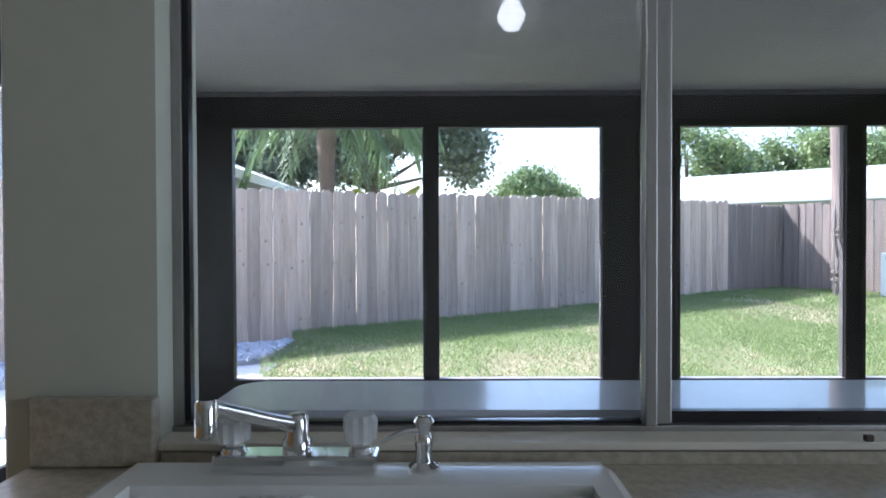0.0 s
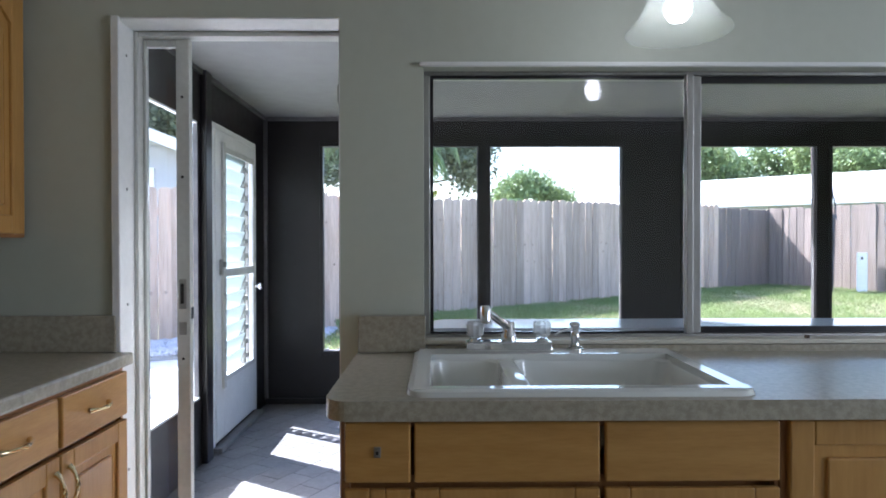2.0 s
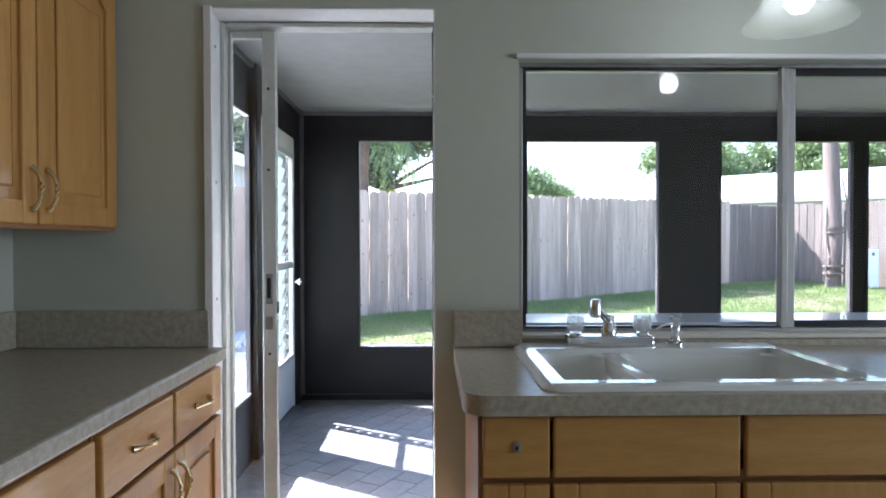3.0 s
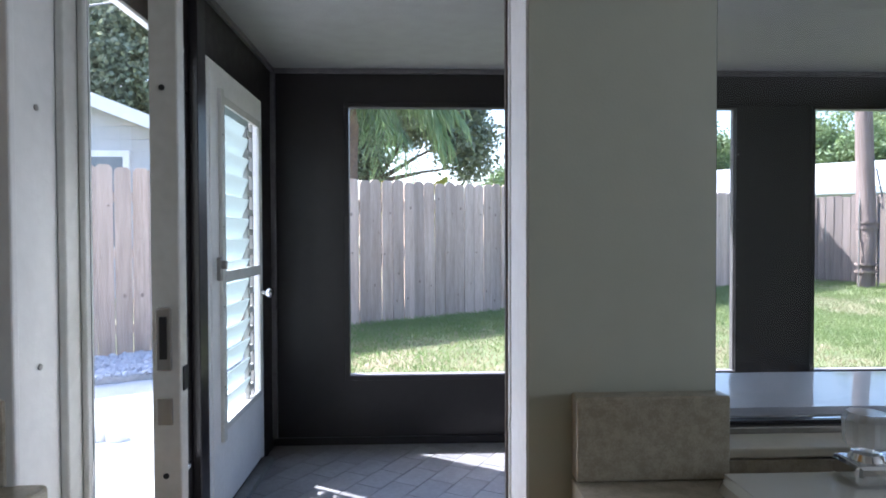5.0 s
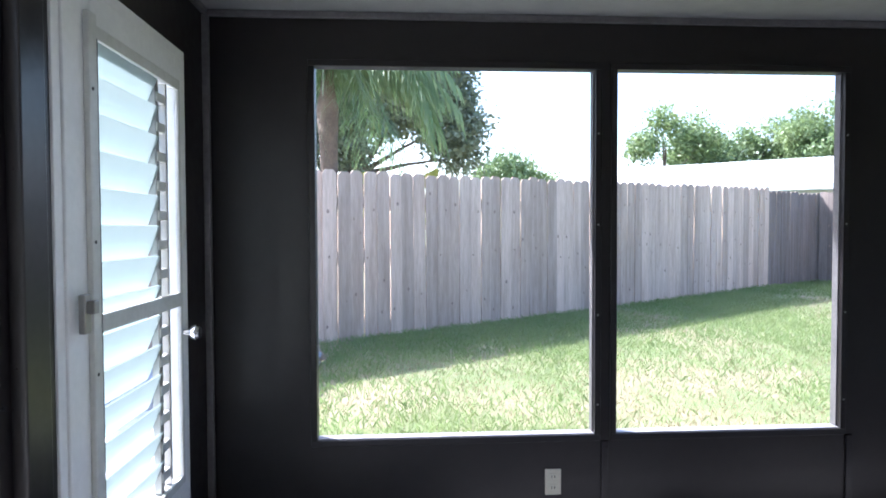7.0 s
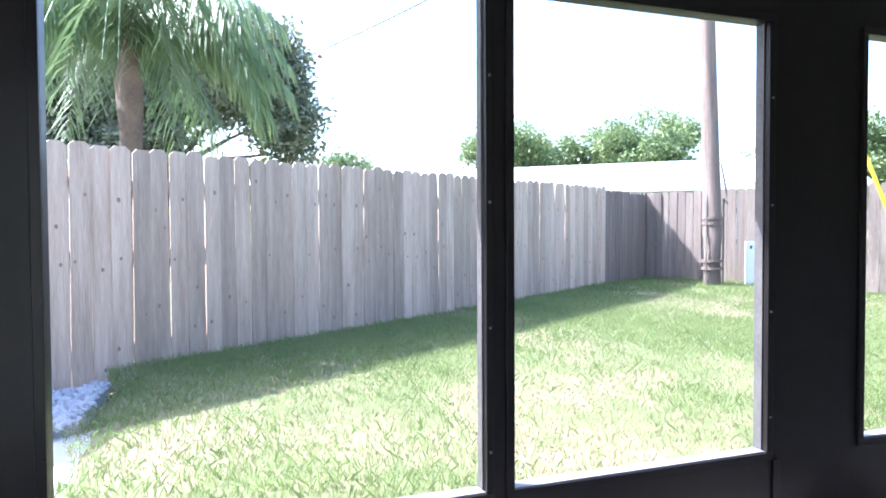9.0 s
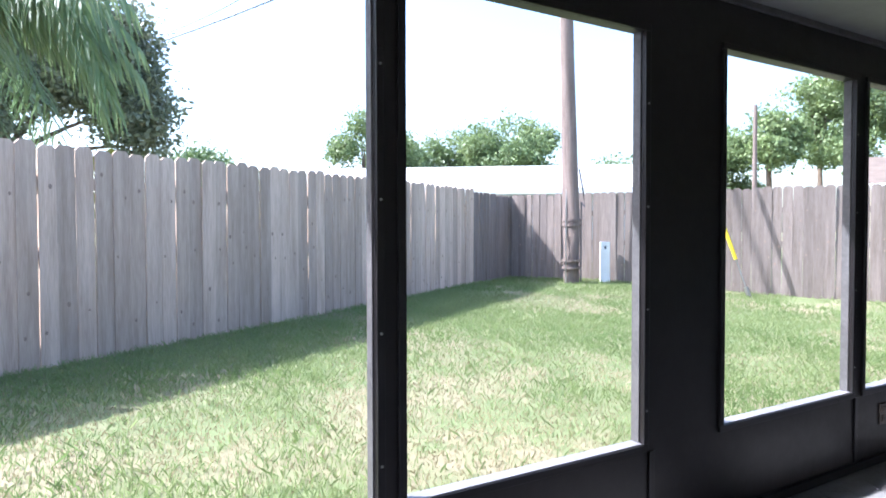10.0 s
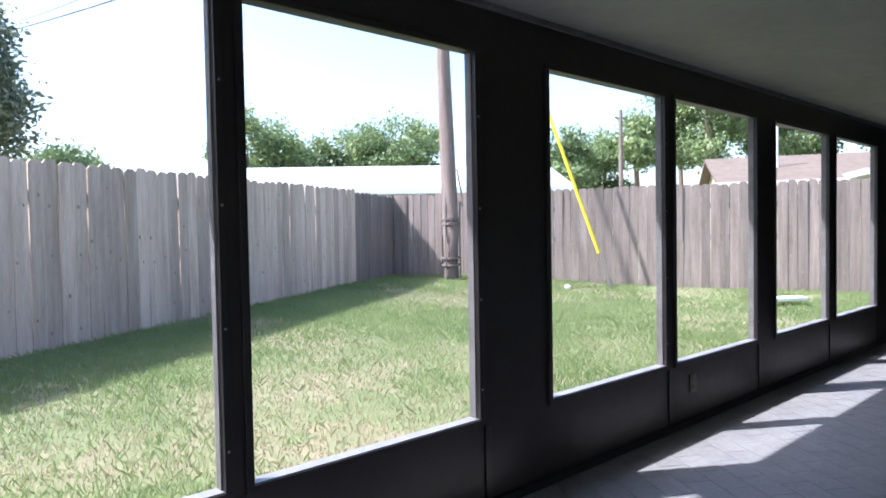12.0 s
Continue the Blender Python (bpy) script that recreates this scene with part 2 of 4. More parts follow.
def tube(points, radii, n=10, bm=None):
    """A round bar along points, with a radius for each of them."""
    bm = bm or bmesh.new()
    pts = [Vector(p) for p in points]
    if not isinstance(radii, (list, tuple)):
        radii = [radii] * len(pts)
    rings = []
    for i, p in enumerate(pts):
        d = (pts[min(i + 1, len(pts) - 1)] - pts[max(i - 1, 0)]).normalized()
        q = d.to_track_quat("Z", "Y")
        rings.append([bm.verts.new(p + q @ Vector((radii[i] * math.cos(2 * math.pi * k / n), radii[i] * math.sin(2 * math.pi * k / n), 0))) for k in range(n)])
    for a, b in zip(rings, rings[1:]):
        for k in range(n):
            bm.faces.new((a[k], a[(k + 1) % n], b[(k + 1) % n], b[k]))
    bm.faces.new(rings[0][::-1]), bm.faces.new(rings[-1])
    return bm


def link(name, bm, mat, smooth=False):
    me = bpy.data.meshes.new(name)
    bmesh.ops.recalc_face_normals(bm, faces=bm.faces[:])
    bm.to_mesh(me)
    bm.free()
    me.materials.append(M[mat] if isinstance(mat, str) else mat)
    if smooth:
        me.shade_smooth()
        me.set_sharp_from_angle(angle=radians(40))
    return new(name, me)


def part(name, bm, mat, parent, label="", smooth=False):
    ob = link(name, bm, mat, smooth)
    ob.parent = parent
    return tagged(ob, label)


def thing(name, label, category, at=(0, 0, 0), group="", kind=""):
    ob = new(name)
    ob.empty_display_size = 0.1
    ob.location = at
    return tagged(ob, label, category, group, kind)


def setting(name, bm, mat, label, category="", smooth=False):
    return tagged(link(name, bm, mat, smooth), label, category or name.split("_")[0], kind="structure")


def raw(name, verts, faces, mat, smooth=False):
    me = bpy.data.meshes.new(name)
    me.from_pydata(verts, [], faces)
    me.materials.append(M[mat])
    if smooth:
        me.shade_smooth()
    return new(name, me)


# ---- plan ----
WY0, WY1 = 1.0, 1.185          # kitchen's outer wall
DX0, DX1, DZ = -1.54, -0.803, 2.006
NX0, NX1, NZ0, NZ1 = -0.53, 1.29, 0.945, 1.845
KX0, KX1, KY0, KZ = -2.16, 3.4, -3.6, 2.44
PX0, PX1, PY, PZ = -1.838, 6.95, 3.905, 2.26
PT = 0.05
S0, S1 = 0.415, 2.03
PANES = [(-1.381, -0.160), (-0.060, 0.982), (1.480, 2.532), (2.660, 3.785), (4.126, 5.23), (5.42, 6.58)]
FU, FV = Vector((0.863, 0.505, 0)), Vector((0.505, -0.863, 0))
FC = Vector((5.109, 11.374, 0))
LOT = Vector((6.60, 12.246, 0))


def yard(x, y):
    v = Vector((x, y, 0))
    s, b = (v - FC).dot(FV), (LOT - v).dot(FU)
    z = 0.2 + 0.024 * (y - 5.9) - 0.028 * max(0, min(s, 5)) + 0.10 * math.exp(-max(b, 0) / 2.0)
    return max(0.03, min(z, 0.36))


def build_shell():
    # kitchen's outer wall, with the doorway and the window
    setting("wall_north", boxes(
        (KX0 - 0.15, DX0, WY0, WY1, -0.2, KZ), (DX0, DX1, WY0, WY1, DZ, KZ), (DX1, NX0, WY0, WY1, -0.2, KZ),
        (NX0, NX1, WY0, WY1, -0.2, NZ0), (NX0, NX1, WY0, WY1, NZ1, KZ), (NX1, PX1, WY0, WY1, -0.2, KZ)), "wall",
        "grey-green painted kitchen wall with a doorway and window", "wall")
    setting("wall_west", boxes((KX0 - 0.15, KX0, KY0, WY0, -0.2, KZ)), "wall", "grey-green painted kitchen side wall", "wall")
    # unseen wall; its opening is added for the fill lamp
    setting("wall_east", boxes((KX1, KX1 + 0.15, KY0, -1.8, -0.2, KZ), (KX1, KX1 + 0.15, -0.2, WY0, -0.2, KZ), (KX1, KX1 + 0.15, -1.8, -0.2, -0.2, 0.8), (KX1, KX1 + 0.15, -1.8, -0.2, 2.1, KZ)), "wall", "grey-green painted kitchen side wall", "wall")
    setting("wall_south", boxes((KX0 - 0.15, -1.7, KY0 - 0.2, KY0, -0.2, KZ), (1.7, KX1 + 0.15, KY0 - 0.2, KY0, -0.2, KZ),
            (-1.7, 1.7, KY0 - 0.2, KY0, -0.2, KZ)), "wall", "grey-green painted wall behind the kitchen", "wall")
    setting("floor_kitchen", boxes((KX0 - 0.15, KX1 + 0.15, KY0 - 0.2, WY1, -0.2, -0.004)), "kfloor", "plain beige kitchen floor", "floor")
    setting("ceiling_kitchen", boxes((KX0 - 0.15, KX1 + 0.15, KY0 - 0.2, WY1, KZ, KZ + 0.15)), "kceiling", "white textured kitchen ceiling", "ceiling")
    # porch
    wall = setting("wall_porch_north", boxes((PX0 - PT, PX1 + PT, PY, PY + PT, S1, PZ)), "bronze", "dark bronze porch wall with open screen bays", "wall")
    edges = [PX0 - PT] + [e for p in PANES for e in p] + [PX1 + PT]
    for a, b in zip(edges[0::2], edges[1::2]):
        part("post", boxes((a, b, PY, PY + PT, -0.2, S1)), "bronze", wall)
    for a, b in PANES:
        part("kick_panel", boxes((a, b, PY, PY + PT, -0.2, S0)), "bronze", wall)
    for a, b in PANES:
        for s in ((a - 0.028, a, S0, S1), (b, b + 0.028, S0, S1), (a - 0.028, b + 0.028, S1, S1 + 0.028), (a - 0.028, b + 0.028, S0 - 0.028, S0)):
            part("screen_frame", boxes((s[0], s[1], PY - 0.012, PY, s[2], s[3]), bevel=0.003), "bronze_edge", wall)
        part("sill_edge", boxes((a, b, PY - 0.004, PY + PT, S0, S0 + 0.005)), "sillm", wall, "pale worn metal sill")
        part("jamb_strip", boxes((b - 0.006, b, PY + 0.012, PY + PT, S0 + 0.006, S1)), "strip", wall, "grey metal jamb strip")
        # seams between the kick panels and rivets along the frame
        part("seam_cover", boxes((b + 0.034, b + 0.064, PY - 0.009, PY, 0.0, S0 - 0.03), bevel=0.002), "bronze_edge", wall)
        for z in (0.55, 0.95, 1.35, 1.75):
            part("rivet", spin([(0.0, -0.002), (0.005, -0.001), (0.004, 0.003), (0.0, 0.004)], 8), "alu", wall).matrix_local = pose(b + 0.014, PY - 0.0125, z, 90)
    part("bottom_rail", boxes((PX0, PX1, PY - 0.02, PY, 0.0, 0.045), bevel=0.003), "bronze_edge", wall)
    part("ceiling_channel", boxes((PX0, PX1, PY - 0.02, PY, PZ - 0.03, PZ - 0.002), bevel=0.003), "strip", wall, "grey metal channel along the ceiling")
    WT = 0.022
    ww = setting("wall_porch_west", boxes((PX0 - WT, PX0, WY1, PY, 2.005, PZ)), "bronze", "dark bronze porch side wall with a screen bay", "wall")
    for a, b, z0, z1 in ((WY1, 1.36, -0.2, 2.005), (2.50, 2.718, -0.2, 2.005), (3.632, PY, -0.2, 2.005)):
        part("post_panel", boxes((PX0 - WT, PX0, a, b, z0, z1)), "bronze", ww)
    part("header", boxes((PX0 - WT, PX0, 1.36, 2.50, 1.955, 2.005)), "bronze", ww)
    part("kick_panel", boxes((PX0 - WT, PX0, 1.36, 2.50, -0.2, 0.385)), "bronze", ww)
    part("threshold_block", boxes((PX0 - WT, PX0, 2.718, 3.632, -0.2, 0.03)), "bronze", ww)
    part("post", boxes((PX0, PX0 + 0.035, 2.545, 2.64, 0.0, PZ - 0.002), bevel=0.004), "bronze_edge", ww, "glossy dark post")
    part("sill_edge", boxes((PX0 - WT, PX0 + 0.01, 1.36, 2.50, 0.385, 0.397)), "white", ww, "white window sill")
    part("jamb_strip", boxes((PX0 - WT, PX0 + 0.003, 2.494, 2.50, 0.397, 1.955)), "strip", ww, "grey metal jamb strip")
    part("head_strip", boxes((PX0 - WT, PX0 + 0.004, 1.36, 2.494, 1.945, 1.955)), "white", ww, "white head strip")
    part("corner_trim", boxes((PX0, PX0 + 0.028, PY - 0.05, PY - 0.022, 0.05, PZ - 0.032), bevel=0.004), "strip", ww, "grey metal corner strip")
    part("ceiling_channel", boxes((PX0, PX0 + 0.02, WY1, PY - 0.02, PZ - 0.03, PZ - 0.002), bevel=0.003), "strip", ww, "grey metal channel along the ceiling")
    for y in (2.52, 2.68):
        for k in range(6):
            part("rivet", spin([(0.0, -0.002), (0.006, -0.001), (0.005, 0.003), (0.0, 0.004)], 8), "black", ww).matrix_local = pose(PX0 + 0.001, y, 0.4 + 0.28 * k, 0, 90)
    setting("wall_porch_east", boxes((PX1, PX1 + PT, WY1, PY, -0.2, PZ)), "bronze", "dark bronze porch end wall", "wall")
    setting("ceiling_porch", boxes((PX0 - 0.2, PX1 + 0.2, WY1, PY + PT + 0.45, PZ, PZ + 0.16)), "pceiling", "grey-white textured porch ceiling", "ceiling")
    setting("ceiling_roof_slab", boxes((KX0 - 0.5, PX1 + 0.3, KY0 - 0.6, WY1, KZ + 0.15, KZ + 0.3)), "white_roof", "flat house roof", "roof")


def build_window():
    w = thing("window_1", "aluminium sliding window between kitchen and porch", "window", kind="structure")
    y0, y1 = 1.055, 1.12
    part("window_frame", boxes((NX0, NX1, y0, y1, NZ1 - 0.012, NZ1), (NX0, NX1, y0, y1, NZ0, NZ0 + 0.012), (NX0, NX0 + 0.02, y0 + 0.006, y1, NZ0 + 0.012, NZ1 - 0.012), (NX1 - 0.02, NX1, y0, y1, NZ0 + 0.012, NZ1 - 0.012), bevel=0.002), "alu", w)
    part("sash_rail", boxes((0.357, 0.380, y0 - 0.012, y0 + 0.02, NZ0 + 0.013, NZ1 - 0.013), (0.382, 0.412, y0 + 0.004, y0 + 0.04, NZ0 + 0.013, NZ1 - 0.013), bevel=0.003), "alu", w, "two aluminium meeting stiles")
    part("sash_bar", boxes((NX0 + 0.021, 0.356, y0 + 0.01, y0 + 0.03, NZ0 + 0.013, NZ0 + 0.019), (0.413, NX1 - 0.021, y0 + 0.02, y0 + 0.04, NZ0 + 0.013, NZ0 + 0.034), (0.413, NX1 - 0.021, y0 + 0.02, y0 + 0.04, NZ1 - 0.036, NZ1 - 0.013), (NX0 + 0.021, 0.356, y0 + 0.01, y0 + 0.03, NZ1 - 0.022, NZ1 - 0.013), (NX0 + 0.021, NX0 + 0.032, y0 + 0.01, y0 + 0.03, NZ0 + 0.02, NZ1 - 0.023)), "bronze_edge", w, "dark rubber-edged sash bars")
    for a, b, y in ((NX0 + 0.032, 0.357, y0 + 0.018), (0.412, NX1 - 0.021, y0 + 0.03)):
        g = part("pane", boxes((a, b, y, y + 0.004, NZ0 + 0.02, NZ1 - 0.023)), "pane", w)
        g.visible_shadow = False
    part("window_sill", boxes((NX0 - 0.0, NX1, 0.985, 1.054, NZ0 - 0.012, NZ0 + 0.003), bevel=0.003), "ivory", w, "pale beige sill")
    part("head_trim", boxes((NX0 - 0.012, NX1 + 0.012, 0.982, WY0, NZ1 - 0.002, NZ1 + 0.012), bevel=0.003), "white", w, "white painted head trim")
    part("latch", boxes((0.72, 0.735, 0.975, 0.985, NZ0 + 0.006, NZ0 + 0.018), bevel=0.002), "brown_plastic", w)


def build_slider():
    d = thing("door_1", "half-open white aluminium sliding glass door", "door", kind="structure")
    part("casing", boxes((DX0 - 0.004, DX0 + 0.022, 0.985, WY0 - 0.001, 0, DZ), bevel=0.003), "white", d, "white painted jamb edge")
    part("jamb", boxes((DX0, DX0 + 0.006, WY0, 1.183, 0, DZ - 0.001)), "white", d)
    part("jamb_far", boxes((DX1 - 0.004, DX1, WY0 + 0.001, 1.147, 0, DZ - 0.001)), "white", d)
    part("head", boxes((DX0 + 0.006, DX1 - 0.004, WY0 + 0.001, 1.12, DZ - 0.005, DZ - 0.001)), "white", d)
    part("track", boxes((DX0 + 0.022, DX1 - 0.008, 1.125, 1.183, DZ - 0.022, DZ - 0.006), (DX1 - 0.007, DX1, 1.149, 1.166, 0.02, DZ - 0.023), (DX0 + 0.007, DX0 + 0.021, 1.12, 1.183, 0.02, DZ - 0.006), (DX0 + 0.008, DX1 - 0.008, 1.125, 1.183, 0.0, 0.019), bevel=0.003), "alupaint", d, "grey aluminium track frame")
    part("strike_strip", boxes((DX1 - 0.010, DX1, 1.167, 1.184, 0.02, DZ - 0.024)), "brown_plastic", d, "dark brown weather strip")
    s = part("sliding_panel", boxes((-1.518, -1.507, 1.157, 1.181, 0.022, DZ - 0.024), (-1.402, -1.355, 1.153, 1.184, 0.022, DZ - 0.024),
            (-1.506, -1.403, 1.157, 1.181, 0.022, 0.10), (-1.506, -1.403, 1.157, 1.181, DZ - 0.05, DZ - 0.024), bevel=0.003), "alupaint", d, "chalky white aluminium panel frame")
    g = part("panel_glass", boxes((-1.506, -1.403, 1.167, 1.171, 0.10, DZ - 0.05)), "pane", s)
    g.visible_shadow = False
    part("pull_handle", boxes((-1.393, -1.367, 1.146, 1.1525, 1.035, 1.14), bevel=0.003), "alu", s, "worn recessed metal pull")
    part("pull_recess", boxes((-1.386, -1.374, 1.1445, 1.1455, 1.055, 1.125)), "black", s)
    part("lock_plate", boxes((-1.393, -1.367, 1.148, 1.1525, 0.945, 0.99), bevel=0.002), "alu", s)
    part("edge_latch", boxes((-1.3545, -1.352, 1.16, 1.178, 1.0, 1.04)), "black", s)
    for z in (1.78, 1.5, 0.86):
        part("screw", spin([(0.005, 0), (0.005, 0.002), (0, 0.003)], 8), "black", s).matrix_local = pose(-1.38, 1.1525, z, 90)
    for z in (0.5, 1.06, 1.45, 1.9):
        part("screw", spin([(0.005, 0), (0.005, 0.002), (0, 0.003)], 8), "alu", d).matrix_local = pose(DX0 + 0.0065, 1.07, z, 0, 90)
    part("strike", boxes((DX1 - 0.012, DX1 - 0.0045, 1.02, 1.05, 1.73, 1.79), bevel=0.002), "alu", d)


def build_louver_door():
    """Jalousie door in the porch's side wall."""
    d = thing("door_2", "white aluminium jalousie door with glass louvers, shut", "door", (0, -0.088, 0), kind="structure")
    d.scale = (1, 1.04, 1)
    x0, x1 = PX0 - 0.03, PX0 + 0.012
    part("door_frame", boxes((PX0 - PT, PX0 + 0.006, 2.70, 2.735, 0.03, 2.004), (PX0 - PT, PX0 + 0.006, 3.54, 3.574, 0.03, 2.004), (PX0 - PT, PX0 + 0.006, 2.735, 3.54, 1.965, 2.004), bevel=0.003), "white", d)
    leaf = part("door_leaf", boxes((x0, x1, 2.737, 2.87, 0.05, 1.963), (x0, x1, 3.462, 3.538, 0.05, 1.963), (x0, x1, 2.87, 3.462, 1.845, 1.963),
            (x0, x1, 2.87, 3.462, 0.05, 0.42), bevel=0.004), "white", d)
    part("storm_frame", boxes((x1, x1 + 0.016, 2.83, 2.872, 0.36, 1.90), (x1, x1 + 0.012, 2.872, 3.475, 1.838, 1.875), (x1, x1 + 0.012, 3.455, 3.475, 0.40, 1.838), (x1, x1 + 0.014, 2.872, 3.455, 1.055, 1.105), (x1, x1 + 0.012, 2.872, 3.455, 0.40, 0.43), bevel=0.003), "alupaint", leaf, "aluminium storm frame with a middle rail")
    part("gasket", boxes((x1 + 0.001, x1 + 0.014, 2.873, 2.879, 0.43, 1.838)), "black", leaf)
    part("operator_channel", boxes((x0 + 0.004, x0 + 0.03, 3.315, 3.345, 0.42, 1.845), (x0 + 0.002, x0 + 0.032, 3.40, 3.412, 0.42, 1.845), bevel=0.003), "alu", leaf, "metal louver operator channel")
    n = 14
    for k in range(n):
        z = 0.43 + (k + 0.5) * 1.41 / n
        sl = part("louver", boxes((-0.003, 0.003, 0, 0.435, -0.066, 0.066)), "jalousie", leaf, "obscure glass louver")
        sl.matrix_local = pose(x0 + 0.012, 2.88, z, 0, 24)
        sl.visible_shadow = False
        part("louver_clip", boxes((x0 - 0.004, x0 + 0.034, 3.318, 3.39, z - 0.022, z + 0.012), bevel=0.004), "alupaint", leaf)
    part("latch", boxes((x1 + 0.012, x1 + 0.03, 2.758, 2.79, 1.07, 1.17), (x1 + 0.028, x1 + 0.05, 2.765, 2.79, 1.12, 1.155), bevel=0.004), "alu", leaf, "metal storm latch")
    part("knob", spin([(0.012, 0), (0.012, 0.035), (0.026, 0.045), (0.03, 0.06), (0.024, 0.072), (0, 0.074)], 20), "chrome", leaf, "round chrome knob", True).matrix_local = pose(x1, 3.475, 0.955, 0, 90)
    part("threshold", boxes((PX0, PX0 + 0.06, 2.70, 3.574, 0.0, 0.03), bevel=0.005), "alu", d, "aluminium threshold")
    for z in (0.6, 0.95, 1.3, 1.7):
        part("screw", spin([(0.005, 0), (0.005, 0.002), (0, 0.003)], 8), "black", leaf).matrix_local = pose(x1 + 0.0155, 2.845, z, 0, 90)


def cabinet_door(name, parent, y0, y1, z0, z1, arch=False):
    """A raised-panel door facing +x, whose face is at x = 0 of the parent's front."""
    st = 0.058
    bm = boxes((0, 0.019, y0, y0 + st, z0, z1), (0, 0.019, y1 - st, y1, z0, z1), (0, 0.019, y0 + st, y1 - st, z0, z0 + st), bevel=0.004)
    if arch:
        n = 12
        prof = [(y0 + st, z1)] + [(y0 + st + (y1 - y0 - 2 * st) * k / n, z1 - st - 0.075 * abs(1 - 2 * k / n) ** 1.6) for k in range(n + 1)] + [(y1 - st, z1)]
        f = bm.faces.new([bm.verts.new((0, y, z)) for y, z in prof])
        e = bmesh.ops.extrude_face_region(bm, geom=[f])
        bmesh.ops.translate(bm, vec=(0.019, 0, 0), verts=[v for v in e["geom"] if isinstance(v, bmesh.types.BMVert)])
    else:
        box(bm, 0, 0.019, y0 + st, y1 - st, z1 - st, z1, bevel=0.004)
    d = part(name, bm, "maple", parent)
    part("panel", boxes((0.002, 0.009, y0 + st - 0.002, y1 - st + 0.002, z0 + st - 0.002, z1 - st + 0.0)), "maple", d)
    top = z1 - st - (0.10 if arch else 0.03)
    part("raised_field", boxes((0.009, 0.0155, y0 + st + 0.03, y1 - st - 0.03, z0 + st + 0.03, top), bevel=0.006), "maple", d)
    return d


def bow_pull(parent, m):
    """A brass bow pull, 0.1 m long, standing along its own z."""
    pts = [(0.004, 0, -0.052), (0.012, 0, -0.046), (0.020, 0, -0.034), (0.027, 0, -0.015), (0.029, 0, 0), (0.027, 0, 0.015), (0.020, 0, 0.034), (0.012, 0, 0.046), (0.004, 0, 0.052)]
    p = part("pull", tube(pts, [0.009, 0.007, 0.005, 0.0055, 0.007, 0.0055, 0.005, 0.007, 0.009], 10), "brass", parent, "polished brass bow pull", True)
    p.matrix_local = m
    return p


def build_west_units():
    """Base and wall cabinets along the kitchen's side wall."""
    fx = -1.51
    for k, (y0, y1) in enumerate(((0.245, 0.985), (-0.62, 0.235), (-1.48, -0.63))):
        c = thing("base_cabinet", "light maple base cabinet with drawers and brass pulls", "cabinet", (fx, 0, 0), "maple base cabinets")
        part("body", boxes((KX0 + 0.02 - fx, -0.019, y0, y1, 0.10, 0.872), (KX0 + 0.02 - fx, -0.08, y0, y1, 0.0, 0.10)), "maple_shade", c)
        part("face_frame", boxes((-0.019, 0, y0, y0 + 0.02, 0.10, 0.872), (-0.019, 0, y1 - 0.012, y1, 0.10, 0.872), (-0.019, 0, y0 + 0.02, y1 - 0.012, 0.85, 0.872)), "maple_shade", c)
        mid = (y0 + y1) / 2
        for a, b in ((y0 + 0.006, mid - 0.008), (mid + 0.008, y1 - 0.008)):
            dr = part("drawer_front", boxes((0.001, 0.02, a, b, 0.715, 0.855), bevel=0.005), "maple_h", c)
            bow_pull(dr, pose(0.02, (a + b) / 2, 0.785, 90))
        dl = cabinet_door("door", c, y0 + 0.006, mid - 0.004, 0.12, 0.70)
        dr = cabinet_door("door", c, mid + 0.004, y1 - 0.008, 0.12, 0.70)
        bow_pull(dl, pose(0.019, mid - 0.03, 0.61))
        bow_pull(dr, pose(0.019, mid + 0.03, 0.61))
    t = thing("counter_side", "speckled beige laminate worktop with a low backsplash", "worktop")
    t.name = "side_worktop"
    part("top", boxes((KX0 + 0.003, -1.478, -1.5, WY0 - 0.003, 0.872, 0.912), bevel=0.008), "laminate", t)
    part("backsplash", boxes((KX0 + 0.022, -1.53, WY0 - 0.021, WY0 - 0.002, 0.913, 1.032), bevel=0.003), "laminate", t)
    part("backsplash", boxes((KX0 + 0.002, KX0 + 0.021, -1.5, WY0 - 0.002, 0.913, 1.032), bevel=0.003), "laminate", t)
    ux = -1.825
    for y0, y1 in ((0.135, 0.992), (-0.73, 0.127), (-1.6, -0.738)):
        c = thing("wall_cabinet", "maple wall cabinet with arched panel doors and brass pulls", "cabinet", (ux, 0, 0), "maple wall cabinets")
        part("body", boxes((KX0 + 0.003 - ux, -0.019, y0, y1, 1.30, 2.09)), "maple_shade", c)
        part("face_frame", boxes((-0.019, 0, y0, y1, 1.285, 1.33), (-0.019, 0, y0, y1, 2.06, 2.10), (-0.019, 0, y0, y0 + 0.035, 1.33, 2.06), (-0.019, 0, y1 - 0.05, y1, 1.33, 2.06), bevel=0.006), "maple_shade", c)
        mid = (y0 + y1) / 2
        dl = cabinet_door("door", c, y0 + 0.012, mid - 0.003, 1.297, 2.085, True)
        dr = cabinet_door("door", c, mid + 0.003, y1 - 0.03, 1.297, 2.085, True)
        bow_pull(dl, pose(0.019, mid - 0.032, 1.385))
        bow_pull(dr, pose(0.019, mid + 0.032, 1.385))
    part_soffit = setting("wall_soffit", boxes((KX0, -1.78, -1.6, WY0, 2.10, KZ)), "wall", "painted soffit above the wall cabinets", "wall")


